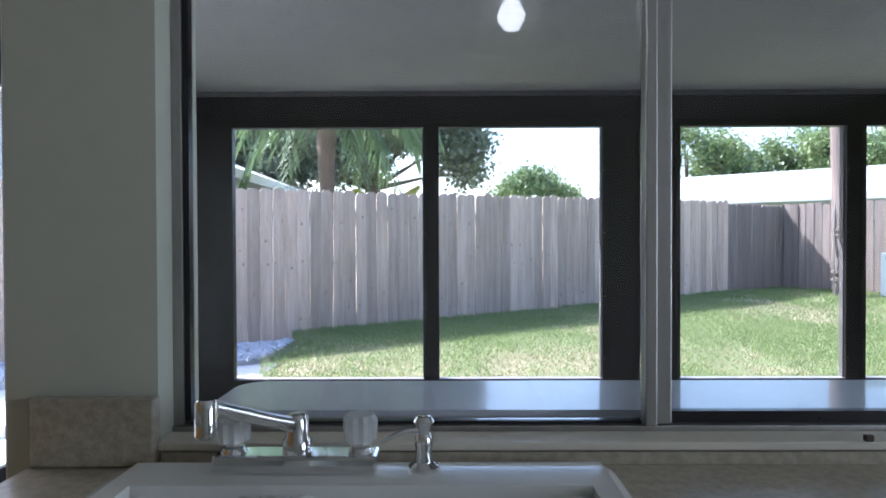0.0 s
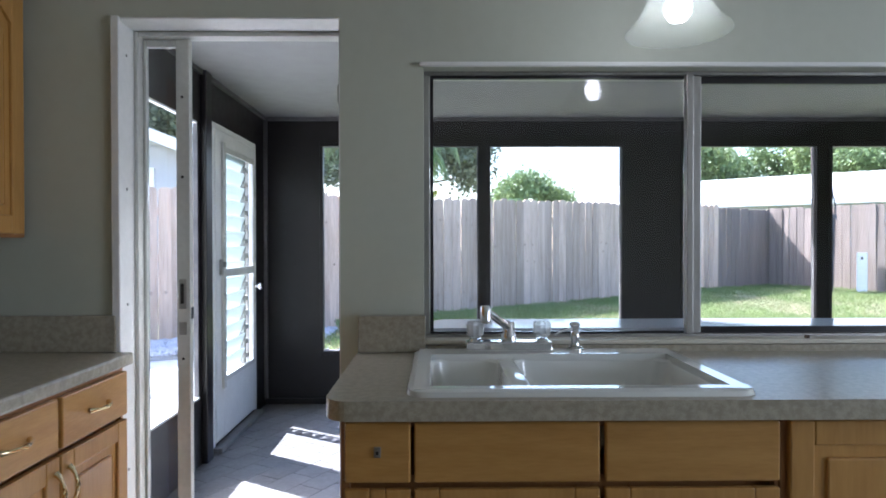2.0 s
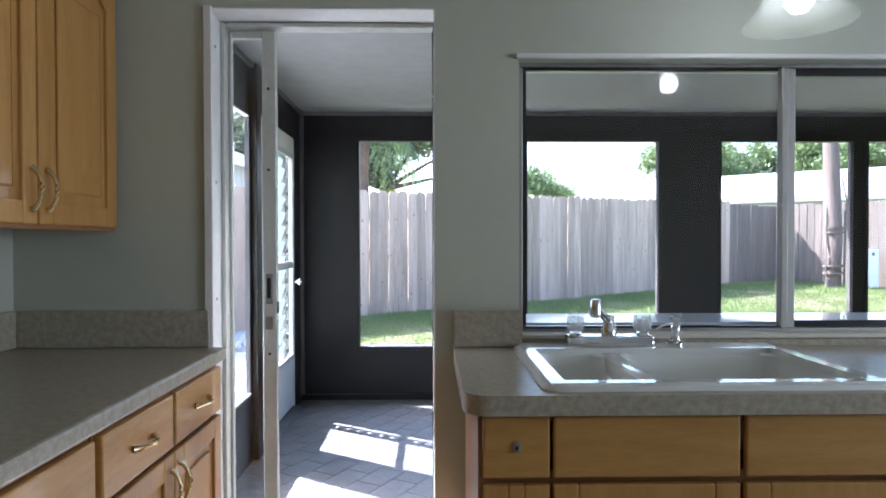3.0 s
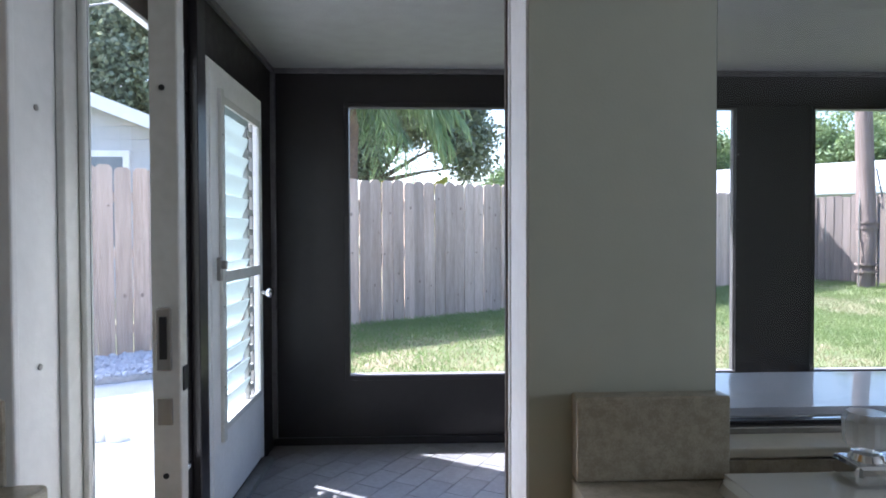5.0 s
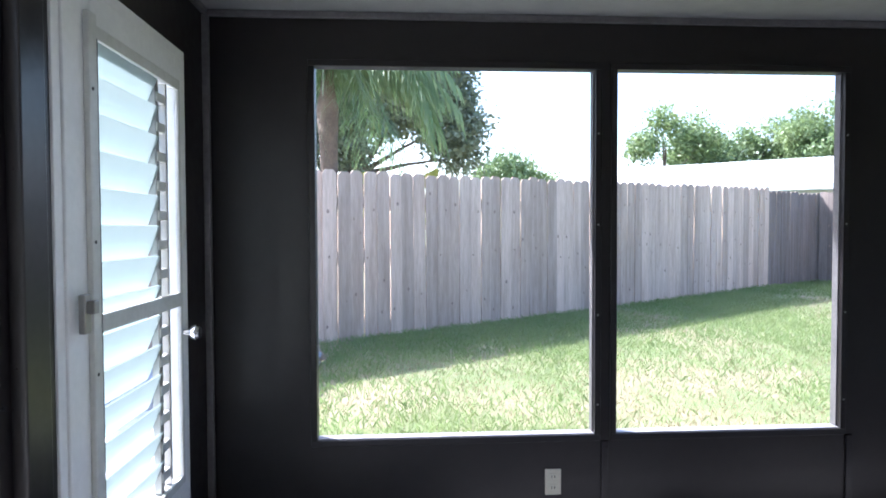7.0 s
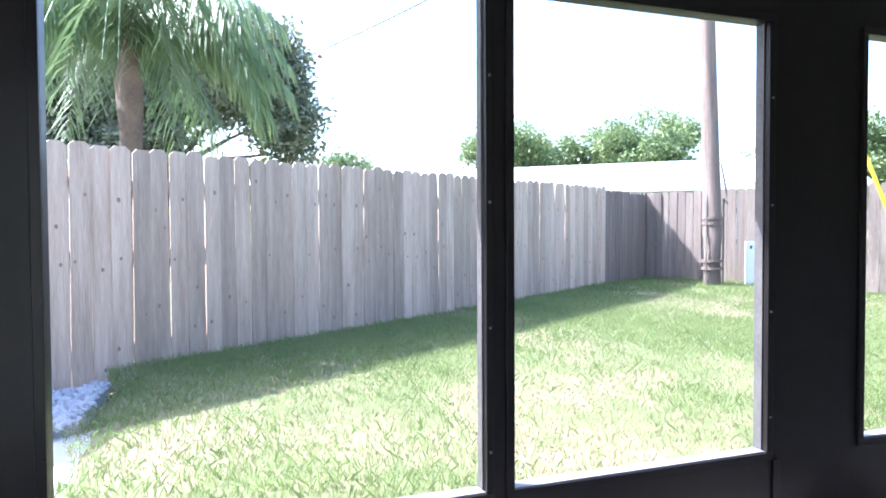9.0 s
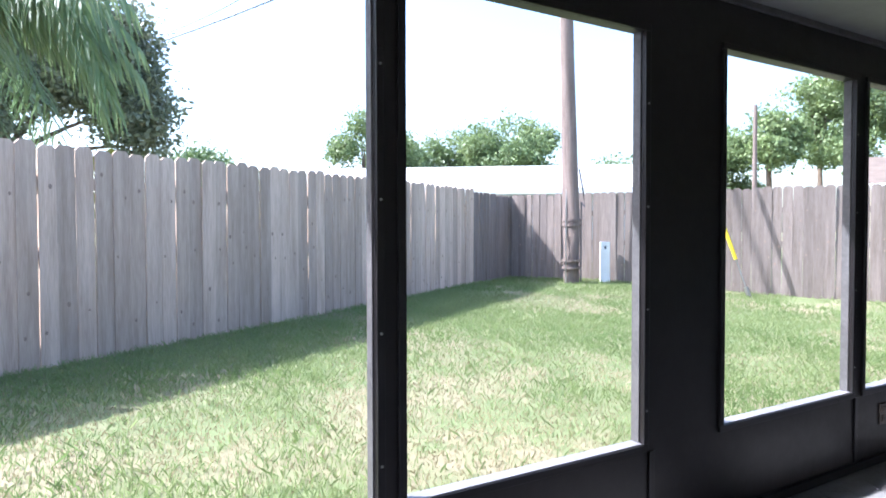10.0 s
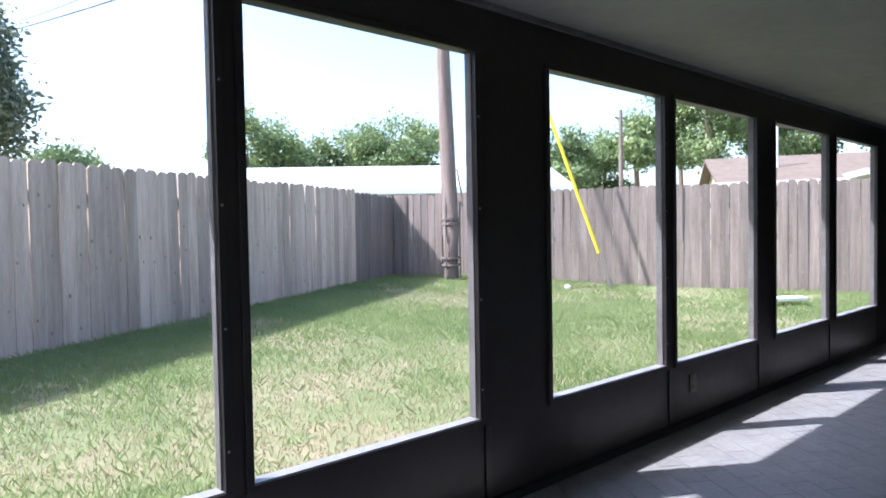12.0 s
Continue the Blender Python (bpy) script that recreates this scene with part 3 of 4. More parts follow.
def front_door(name, parent, x0, x1, z0, z1):
    """A raised-panel door facing -y."""
    st = 0.058
    d = part(name, boxes((x0, x0 + st, -0.019, 0, z0, z1), (x1 - st, x1, -0.019, 0, z0, z1), (x0 + st, x1 - st, -0.019, 0, z0, z0 + st), (x0 + st, x1 - st, -0.019, 0, z1 - st, z1), bevel=0.004), "maple", parent)
    part("panel", boxes((x0 + st - 0.002, x1 - st + 0.002, -0.009, -0.002, z0 + st - 0.002, z1 - st + 0.002)), "maple", d)
    part("raised_field", boxes((x0 + st + 0.03, x1 - st - 0.03, -0.0155, -0.009, z0 + st + 0.03, z1 - st - 0.03), bevel=0.006), "maple", d)
    return d


SINK = (-0.56, 0.268, 0.372, 0.965)


def build_sink_run():
    fy = 0.388
    c = thing("sink_cabinet", "maple sink base cabinet with a locked side drawer", "cabinet", (0, fy, 0))
    part("body", boxes((-0.71, 0.31, 0.019, 0.545, 0.10, 0.72), (-0.71, -0.69, 0.019, 0.545, 0.72, 0.862), (0.315 - 0.01, 0.31, 0.019, 0.545, 0.72, 0.862), (-0.69, 0.31, 0.08, 0.545, 0.0, 0.10)), "maple_shade", c)
    part("face_frame", boxes((-0.71, 0.31, 0.0, 0.019, 0.84, 0.862), (-0.71, -0.69, 0, 0.019, 0.10, 0.84), (0.30, 0.31, 0, 0.019, 0.10, 0.84)), "maple_shade", c)
    dr = part("drawer_front", boxes((-0.70, -0.548, -0.019, -0.001, 0.715, 0.855), bevel=0.005), "maple_h", c)
    part("lock", boxes((-0.632, -0.616, -0.023, -0.0195, 0.775, 0.80), bevel=0.002), "alu", dr, "metal lock plate")
    part("keyhole", boxes((-0.627, -0.621, -0.0245, -0.0232, 0.782, 0.79)), "black", dr)
    for a, b in ((-0.54, -0.112), (-0.10, 0.305)):
        part("drawer_front", boxes((a, b, -0.019, -0.001, 0.715, 0.855), bevel=0.005), "maple_h", c)
    front_door("door", c, -0.70, -0.548, 0.12, 0.70)
    a = front_door("door", c, -0.54, -0.112, 0.12, 0.70)
    b = front_door("door", c, -0.10, 0.305, 0.12, 0.70)
    bow_pull(a, pose(-0.14, -0.019, 0.61, 0, 0, -90))
    bow_pull(b, pose(-0.07, -0.019, 0.61, 0, 0, -90))
    for x in (0.315, 1.165, 2.015):
        e = thing("base_cabinet", "maple base cabinet with panel doors under the worktop", "cabinet", (x, fy, 0), "maple base cabinets")
        part("body", boxes((0, 0.845, 0.019, 0.545, 0.10, 0.862), (0, 0.845, 0.08, 0.545, 0.0, 0.10)), "maple_shade", e)
        part("face_frame", boxes((0, 0.845, 0, 0.019, 0.84, 0.862), (0, 0.02, 0, 0.019, 0.1, 0.84), (0.825, 0.845, 0, 0.019, 0.1, 0.84)), "maple_shade", e)
        front_door("door", e, 0.012, 0.418, 0.12, 0.855)
        front_door("door", e, 0.426, 0.833, 0.12, 0.855)
    t = thing("sink_worktop", "speckled beige laminate worktop beneath the window", "worktop")
    x0, x1, y0, y1 = -0.745, 3.0, 0.343, 0.983
    sx0, sx1, sy0, sy1 = SINK[0] + 0.02, SINK[1] - 0.02, SINK[2] + 0.02, SINK[3] - 0.02
    bm = bmesh.new()
    n = 8
    r = 0.06
    ring = [(sx0, y0)] + [(x0 + r - r * math.sin(math.pi / 2 * k / n), y0 + r - r * math.cos(math.pi / 2 * k / n)) for k in range(n + 1)] + [(x0, y1), (sx0, y1)]
    f = bm.faces.new([bm.verts.new((x, y, 0.864)) for x, y in ring])
    e = bmesh.ops.extrude_face_region(bm, geom=[f])
    bmesh.ops.translate(bm, vec=(0, 0, 0.046), verts=[v for v in e["geom"] if isinstance(v, bmesh.types.BMVert)])
    for s in ((sx0, sx1, y0, sy0), (sx0, sx1, sy1, y1), (sx1, x1, y0, y1)):
        box(bm, *s, 0.864, 0.91)
    bmesh.ops.remove_doubles(bm, verts=bm.verts[:], dist=0.0005)
    part("top", bm, "laminate", t)
    part("backsplash", boxes((-0.742, -0.524, 0.965, 0.998, 0.911, 1.03), bevel=0.003), "laminate", t, "mottled laminate upstand")
    part("back_ledge", boxes((-0.518, 3.0, 0.984, 0.999, 0.864, 0.931)), "laminate", t)
    # sink
    s = thing("kitchen_sink", "white enamel double-bowl drop-in sink", "sink")

    def rr(x0, x1, y0, y1, r, z, n=5):
        out = []
        for cx, cy, a in ((x1 - r, y1 - r, 0), (x0 + r, y1 - r, 90), (x0 + r, y0 + r, 180), (x1 - r, y0 + r, 270)):
            out += [(cx + r * math.cos(radians(a + 90 * k / n)), cy + r * math.sin(radians(a + 90 * k / n)), z) for k in range(n + 1)]
        return out

    bm = bmesh.new()

    def skin(loops, cap=True):
        rings = [[bm.verts.new(p) for p in lp] for lp in loops]
        for a, b in zip(rings, rings[1:]):
            m = len(a)
            for k in range(m):
                bm.faces.new((a[k], a[(k + 1) % m], b[(k + 1) % m], b[k]))
        if cap:
            bm.faces.new(rings[-1])
        return rings
    X0, X1, Y0, Y1 = SINK
    b1 = (X0 + 0.055, -0.30, Y0 + 0.05, Y1 - 0.12)
    b2 = (-0.255, X1 - 0.055, Y0 + 0.05, Y1 - 0.12)
    skin([rr(X0, X1, Y0, Y1, 0.05, 0.9105), rr(X0 + 0.004, X1 - 0.004, Y0 + 0.004, Y1 - 0.004, 0.05, 0.922), rr(X0 + 0.02, X1 - 0.02, Y0 + 0.02, Y1 - 0.02, 0.045, 0.927)], False)
    for q in (b1, b2):
        skin([rr(q[0] - 0.006, q[1] + 0.006, q[2] - 0.006, q[3] + 0.006, 0.06, 0.912), rr(q[0], q[1], q[2], q[3], 0.06, 0.905), rr(q[0] + 0.012, q[1] - 0.012, q[2] + 0.012, q[3] - 0.012, 0.06, 0.78), rr(q[0] + 0.05, q[1] - 0.05, q[2] + 0.05, q[3] - 0.05, 0.05, 0.745)])
    g = 0.012
    zt0, zt1 = 0.90, 0.9269
    for s4 in ((X0 + 0.018, X1 - 0.018, Y0 + 0.018, b1[2]), (X0 + 0.018, X1 - 0.018, b1[3], Y1 - 0.018),
               (X0 + 0.018, b1[0] + 0.0, b1[2], b1[3]), (b2[1], X1 - 0.018, b1[2], b1[3])):
        box(bm, *s4, zt0, zt1)
    box(bm, b1[1] - 0.004, b2[0] + 0.004, b1[2] - 0.01, b1[3] + 0.01, 0.76, 0.912, bevel=0.008)
    part("basin", bm, "sink", s, "", True)
    for cx in ((b1[0] + b1[1]) / 2, (b2[0] + b2[1]) / 2):
        part("drain", spin([(0.045, 0), (0.045, 0.004), (0.03, 0.003), (0.0, 0.001)], 20, (cx, 0.62, 0.7455)), "chrome", s, "chrome drain", True)
    # faucet
    fz, fyy = 0.927, 0.915
    f = thing("faucet", "chrome two-handle faucet with clear acrylic knobs", "faucet", (-0.26, fyy, fz))
    part("deck_plate", boxes((-0.135, 0.135, -0.028, 0.028, 0, 0.03), bevel=0.006), "chrome", f)
    part("spout_base", spin([(0.024, 0.03), (0.024, 0.05), (0.019, 0.056), (0.019, 0.085), (0.015, 0.092), (0, 0.094)], 20), "chrome", f, "", True)
    part("spout", tube([(0, 0, 0.072), (-0.03, -0.05, 0.095), (-0.07, -0.13, 0.132), (-0.085, -0.165, 0.147)], [0.013, 0.012, 0.011, 0.012], 14), "chrome", f, "swung chrome spout", True)
    part("aerator", spin([(0.012, -0.04), (0.016, -0.036), (0.016, 0.008), (0.012, 0.014), (0, 0.014)], 18, (-0.086, -0.168, 0.145)), "chrome", f, "", True)
    for x in (-0.105, 0.105):
        part("handle_stem", spin([(0.022, 0.03), (0.018, 0.038), (0, 0.04)], 16, (x, 0, 0)), "chrome", f, "", True)
        part("handle", spin([(0.018, 0.042), (0.027, 0.05), (0.029, 0.082), (0.024, 0.092), (0, 0.092)], 20, (x, 0, 0), rib=-0.1), "acrylic", f, "clear fluted acrylic knob", False)
    d = thing("soap_dispenser", "chrome soap dispenser pump beside the faucet", "soap dispenser", (-0.05, 0.915, fz))
    part("body", spin([(0.026, 0), (0.026, 0.006), (0.016, 0.014), (0.013, 0.03), (0.016, 0.045), (0.013, 0.058), (0.010, 0.062), (0.013, 0.072), (0.018, 0.08), (0.013, 0.088), (0, 0.09)], 20), "chrome", d, "", True)
    part("nozzle", tube([(0, 0, 0.066), (-0.03, -0.01, 0.066), (-0.05, -0.016, 0.06), (-0.07, -0.022, 0.05)], [0.006, 0.005, 0.004, 0.003], 8), "chrome", d, "", True)
    # bar on the porch side of the window
    b = thing("bar_shelf", "glossy laminate shelf on the porch side, tinted like reflected sky", "shelf")
    bm = bmesh.new()
    r = 0.07
    ring = [(NX1 - 0.004, 1.124), (-0.50, 1.124), (-0.50, 1.385 - r)] + [(-0.50 + r - r * math.cos(math.pi / 2 * k / 8), 1.385 - r + r * math.sin(math.pi / 2 * k / 8)) for k in range(1, 9)] + [(NX1 - 0.004, 1.385)]
    fc = bm.faces.new([bm.verts.new((x, y, 0.947)) for x, y in ring])
    e = bmesh.ops.extrude_face_region(bm, geom=[fc])
    bmesh.ops.translate(bm, vec=(0, 0, 0.022), verts=[v for v in e["geom"] if isinstance(v, bmesh.types.BMVert)])
    part("top", bm, "bar", b)


def build_pendant():
    p = thing("pendant_lamp", "clear ribbed-glass pendant lamp with a lit bulb", "lamp", (0.16, 0.615, 1.828))
    part("shade", spin([(0.137, 0.0), (0.132, 0.010), (0.110, 0.030), (0.092, 0.060), (0.076, 0.10), (0.054, 0.13), (0.03, 0.142), (0.03, 0.138), (0.051, 0.126), (0.072, 0.097), (0.088, 0.058), (0.106, 0.028), (0.129, 0.007), (0.134, 0.0)], 64, rib=0.018), "shade", p, "bell-shaped clear glass shade", True).visible_shadow = False
    part("socket", spin([(0.0, 0.13), (0.022, 0.13), (0.022, 0.17), (0.01, 0.185), (0, 0.185)], 16), "brass", p, "", True)
    part("cord", tube([(0, 0, 0.18), (0, 0, KZ - 1.815 - 0.02)], 0.004, 8), "white", p)
    part("canopy", spin([(0.06, KZ - 1.815 - 0.001), (0.06, KZ - 1.815 - 0.012), (0.03, KZ - 1.815 - 0.025), (0, KZ - 1.815 - 0.026)], 20), "brass", p, "", True)
    part("bulb", spin([(0.0, 0.028), (0.02, 0.032), (0.034, 0.05), (0.036, 0.068), (0.028, 0.09), (0.016, 0.11), (0.014, 0.13), (0, 0.13)], 20), "bulb", p, "glowing frosted bulb", True)


def outlet(at, mat, label):
    o = thing("power_outlet", label, "outlet", at, "wall outlets")
    part("plate", boxes((-0.036, 0.036, -0.007, 0, -0.058, 0.058), bevel=0.003), mat, o)
    for z in (-0.024, 0.024):
        r = part("receptacle", boxes((-0.017, 0.017, -0.010, -0.007, z - 0.016, z + 0.016), bevel=0.003), mat, o)
        part("slots", boxes((-0.008, -0.005, -0.0108, -0.0101, z - 0.006, z + 0.007), (0.005, 0.008, -0.0108, -0.0101, z - 0.006, z + 0.007)), "black", r)


build_shell()
build_window()
build_slider()
build_louver_door()
build_west_units()
build_sink_run()
build_pendant()
outlet((-0.345, PY - 0.001, 0.205), "ivory", "grey-white duplex outlet on the dark porch wall")
outlet((2.86, PY - 0.001, 0.26), "brown_plastic", "brown duplex outlet on the dark porch wall")


# ---- yard ----
def build_ground():
    xs = np.concatenate([[-3000, -600, -150, -60], np.arange(-30, -2, 0.5), [-1.91, -1.86], np.arange(-1.5, 40, 0.5), [60, 150, 600, 3000]])
    ys = np.concatenate([[-3000, -600, -150, -40, -10], np.arange(-5, 3.8, 0.5), [3.93, 3.965], np.arange(4.0, 40, 0.5), [60, 150, 600, 3000]])

    def z(x, y):
        inside = -1.88 < x < PX1 + 0.05 and y < PY + 0.04
        paved = x < -1.5 and (Vector((x, y, 0)) - FC).dot(FV) > -0.8
        return -0.3 if inside else (0.0 if paved else yard(x, y))
    verts = [(float(x), float(y), z(x, y)) for y in ys for x in xs]
    w = len(xs)
    faces = [(j * w + i, j * w + i + 1, (j + 1) * w + i + 1, (j + 1) * w + i) for j in range(len(ys) - 1) for i in range(w - 1)]
    g = raw("ground", verts, faces, "soil", True)
    tagged(g, "green lawn soil with dry sandy patches", "ground", kind="structure")


def blades(name, n, region, mat, hmin, hmax, width, label, keep, rng):
    """Thin bent blades of grass scattered over a region."""
    V, F = [], []
    i = 0
    while i < n:
        x, y = rng.uniform(region[0], region[1]), rng.uniform(region[2], region[3])
        if not keep(x, y, rng):
            n -= 1
            continue
        i += 1
        z = yard(x, y) - 0.005
        a, h, lean = rng.uniform(0, 2 * math.pi), rng.uniform(hmin, hmax), rng.uniform(0.1, 0.9)
        c, s = math.cos(a), math.sin(a)
        lx, ly = rng.gauss(0, lean * h * 0.7), rng.gauss(0, lean * h * 0.7)
        k = len(V)
        w = width * rng.uniform(0.7, 1.4)
        V += [(x - c * w, y - s * w, z), (x + c * w, y + s * w, z), (x + lx * 0.4 + c * w * 0.6, y + ly * 0.4 + s * w * 0.6, z + h * 0.6), (x + lx, y + ly, z + h)]
        F += [(k, k + 1, k + 2), (k, k + 2, k + 3)]
    ob = raw(name, V, F, mat)
    tagged(ob, label, "grass", kind="stuff")


def dryness(x, y):
    d = 0.7 * noise.noise((x * 0.6 + 3.1, y * 0.6, 1.7)) + 0.5 * noise.noise((x * 1.9, y * 1.9, 5.2))
    for cx, cy, r, a in ((0.2, 5.4, 1.5, 0.6), (1.7, 5.1, 1.0, 0.6), (5.2, 9.0, 1.4, 0.45), (3.2, 6.2, 0.6, 0.3)):
        d += a * math.exp(-((x - cx) ** 2 + (y - cy) ** 2) / (r * r))
    return d - 0.04


def in_lawn(x, y):
    v = Vector((x, y, 0))
    return (v - FC).dot(FV) > 0.03 and (v - LOT).dot(FU) < -0.03 and y > PY + 0.15 and not x < -1.74 + 0.07 * math.sin(y * 5) and x > -4


build_ground()
rng = random.Random(7)
blades("grass", 520000, (-2.6, 14, 3.95, 12.4), "grass", 0.02, 0.068, 0.0027, "lush green lawn grass in the fenced yard",
       lambda x, y, r: in_lawn(x, y) and r.random() < 1.0 - max(0, min(0.9, dryness(x, y) * 1.6)) and r.random() < (1.0 if x < 6 else 0.75), rng)
blades("dry_grass", 190000, (-2.6, 8, 3.95, 10), "straw", 0.01, 0.035, 0.0032, "dry straw-coloured patches in the lawn",
       lambda x, y, r: in_lawn(x, y) and r.random() < max(0.12, min(1, dryness(x, y) * 2.0)), rng)


def build_patio():
    def edge(x, s):
        return FC.y + 0.585 * (x - FC.x) - s / 0.863

    def flat(name, ring, z, mat, label, kind_name):
        bm = bmesh.new()
        f = bm.faces.new([bm.verts.new((x, y, -0.2)) for x, y in ring])
        e = bmesh.ops.extrude_face_region(bm, geom=[f])
        bmesh.ops.translate(bm, vec=(0, 0, z + 0.2), verts=[v for v in e["geom"] if isinstance(v, bmesh.types.BMVert)])
        setting(name, bm, mat, label, kind_name)
    flat("patio_slab", [(-9.5, -2.0), (-1.876, -2.0), (-1.876, 3.97), (-1.64, 3.97), (-1.64, edge(-1.64, 0.95)), (-9.5, edge(-9.5, 0.95))], 0.075, "concrete", "sunlit pale concrete patio slab", "patio")
    flat("ground_gravel_bed", [(-9.5, edge(-9.5, 0.94)), (-1.83, edge(-1.83, 0.94)), (-1.83, edge(-1.83, -0.1)), (-9.5, edge(-9.5, -0.1))], 0.13, "gravel", "white gravel bed along the fence", "ground")
    r = random.Random(3)
    base = bmesh.new()
    bmesh.ops.create_icosphere(base, subdivisions=1, radius=1)
    vs = [v.co.copy() for v in base.verts]
    fs = [tuple(v.index for v in f.verts) for f in base.faces]
    base.free()
    V, F = [], []
    count = 0
    while count < 4200:
        x, s = r.uniform(-7.5, -1.8), r.uniform(0.02, 0.98)
        y = edge(x, s)
        count += 1
        a, b, c = (r.uniform(0.018, 0.045) for _ in range(3))
        m = pose(x, y, 0.14, r.uniform(0, 90), r.uniform(0, 90), r.uniform(0, 360))
        k = len(V)
        V += [tuple(m @ Vector((q.x * a, q.y * b, q.z * c * 0.7))) for q in vs]
        F += [tuple(k + i for i in f) for f in fs]
    g = raw("gravel", V, F, "gravel")
    tagged(g, "strip of white and grey landscaping gravel", "gravel", kind="stuff")
    e = tagged(thing("edging", "scalloped pale concrete garden edging on the patio", "edging", (-3.15, 3.82, 0.07)))
    for k in range(9):
        part("scallop", spin([(0.06, 0), (0.06, 0.05), (0.045, 0.075), (0, 0.085)], 12, (0.115 * k - 0.5, 0, 0)), "concrete", e, "", True)


build_patio()

BOARD = 0.148


def board_mesh(name, w, h, mat, seed):
    """A dog-eared fence board with a slightly cupped, uneven face."""
    r = random.Random(seed)
    bm = bmesh.new()
    t, c = 0.018, 0.032
    pr = [(-w / 2, 0), (w / 2, 0), (w / 2 + r.uniform(-0.002, 0.002), h * 0.5), (w / 2, h - c), (w / 2 - c, h), (-w / 2 + c, h), (-w / 2, h - c), (-w / 2 + r.uniform(-0.002, 0.002), h * 0.5)]
    a = [bm.verts.new((x, -t / 2, z)) for x, z in pr]
    b = [bm.verts.new((x, t / 2, z)) for x, z in pr]
    bm.faces.new(a), bm.faces.new(b[::-1])
    for k in range(len(pr)):
        bm.faces.new((a[k], b[k], b[(k + 1) % len(pr)], a[(k + 1) % len(pr)]))
    for _ in range(r.choice((1, 2, 2, 3))):
        kx, kz, s = r.uniform(-w * 0.3, w * 0.3), r.uniform(0.1, h - 0.15), r.uniform(0.008, 0.016)
        f = bm.faces.new([bm.verts.new((kx + s * math.cos(2 * math.pi * k / 8), -t / 2 - 0.0012, kz + 1.4 * s * math.sin(2 * math.pi * k / 8))) for k in range(8)])
        f.material_index = 1
    me = bpy.data.meshes.new(name)
    bmesh.ops.recalc_face_normals(bm, faces=[f for f in bm.faces if f.material_index == 0])
    bm.to_mesh(me)
    bm.free()
    me.materials.append(M[mat]), me.materials.append(M["knot"])
    return me


def fence(start, along, length, top, height, mat, label, seed, fall=0.0):
    """A run of upright boards from start along a direction, with rails and posts behind; it falls away from its far end."""
    r = random.Random(seed)
    f = thing("wooden_fence", label, "fence", start, "fences round the yard")
    ang = math.degrees(math.atan2(along.y, along.x))
    meshes = [board_mesh("board", BOARD * q, height, mat, seed * 10 + k) for k, q in enumerate((0.965, 0.975, 0.955, 0.97, 0.98, 0.965, 0.972, 0.96, 0.978, 0.968, 0.95, 0.98, 0.972, 0.962))]
    n = int(length / BOARD)
    for k in range(n):
        ob = new("board", r.choice(meshes))
        ob.parent = f
        p = along * (BOARD * (k + 0.5)) + Vector((-along.y, along.x, 0)) * r.uniform(-0.006, 0.006)
        ob.matrix_local = pose(p.x, p.y, top - height - min(0.10, fall * (length - BOARD * k)) + r.gauss(0, 0.008), r.gauss(0, 0.3), r.gauss(0, 0.2), ang + r.gauss(0, 1.8))
    for z in (top - 0.38, top - 0.92, top - height + 0.22):
        rail = part("rail", boxes((0, length, 0.012, 0.05, z - 0.045, z + 0.045)), mat, f)
        rail.matrix_local = pose(0, 0, 0, 0, 0, ang)
    for k in range(int(length / 2.4) + 1):
        po = part("post", boxes((2.4 * k - 0.045 + 0.05, 2.4 * k + 0.095, 0.052, 0.14, top - height - 0.25, top - 0.22)), mat, f)
        po.matrix_local = pose(0, 0, 0, 0, 0, ang)
    return f


fence(FC - FU * 18.5, FU, 18.5, 2.02, 1.86, "fence", "weathered brown dog-eared board privacy fence along the lawn", 11, 0.014)
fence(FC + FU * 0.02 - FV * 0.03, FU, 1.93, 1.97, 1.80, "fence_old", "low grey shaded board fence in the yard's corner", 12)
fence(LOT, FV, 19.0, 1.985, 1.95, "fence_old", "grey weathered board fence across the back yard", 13)


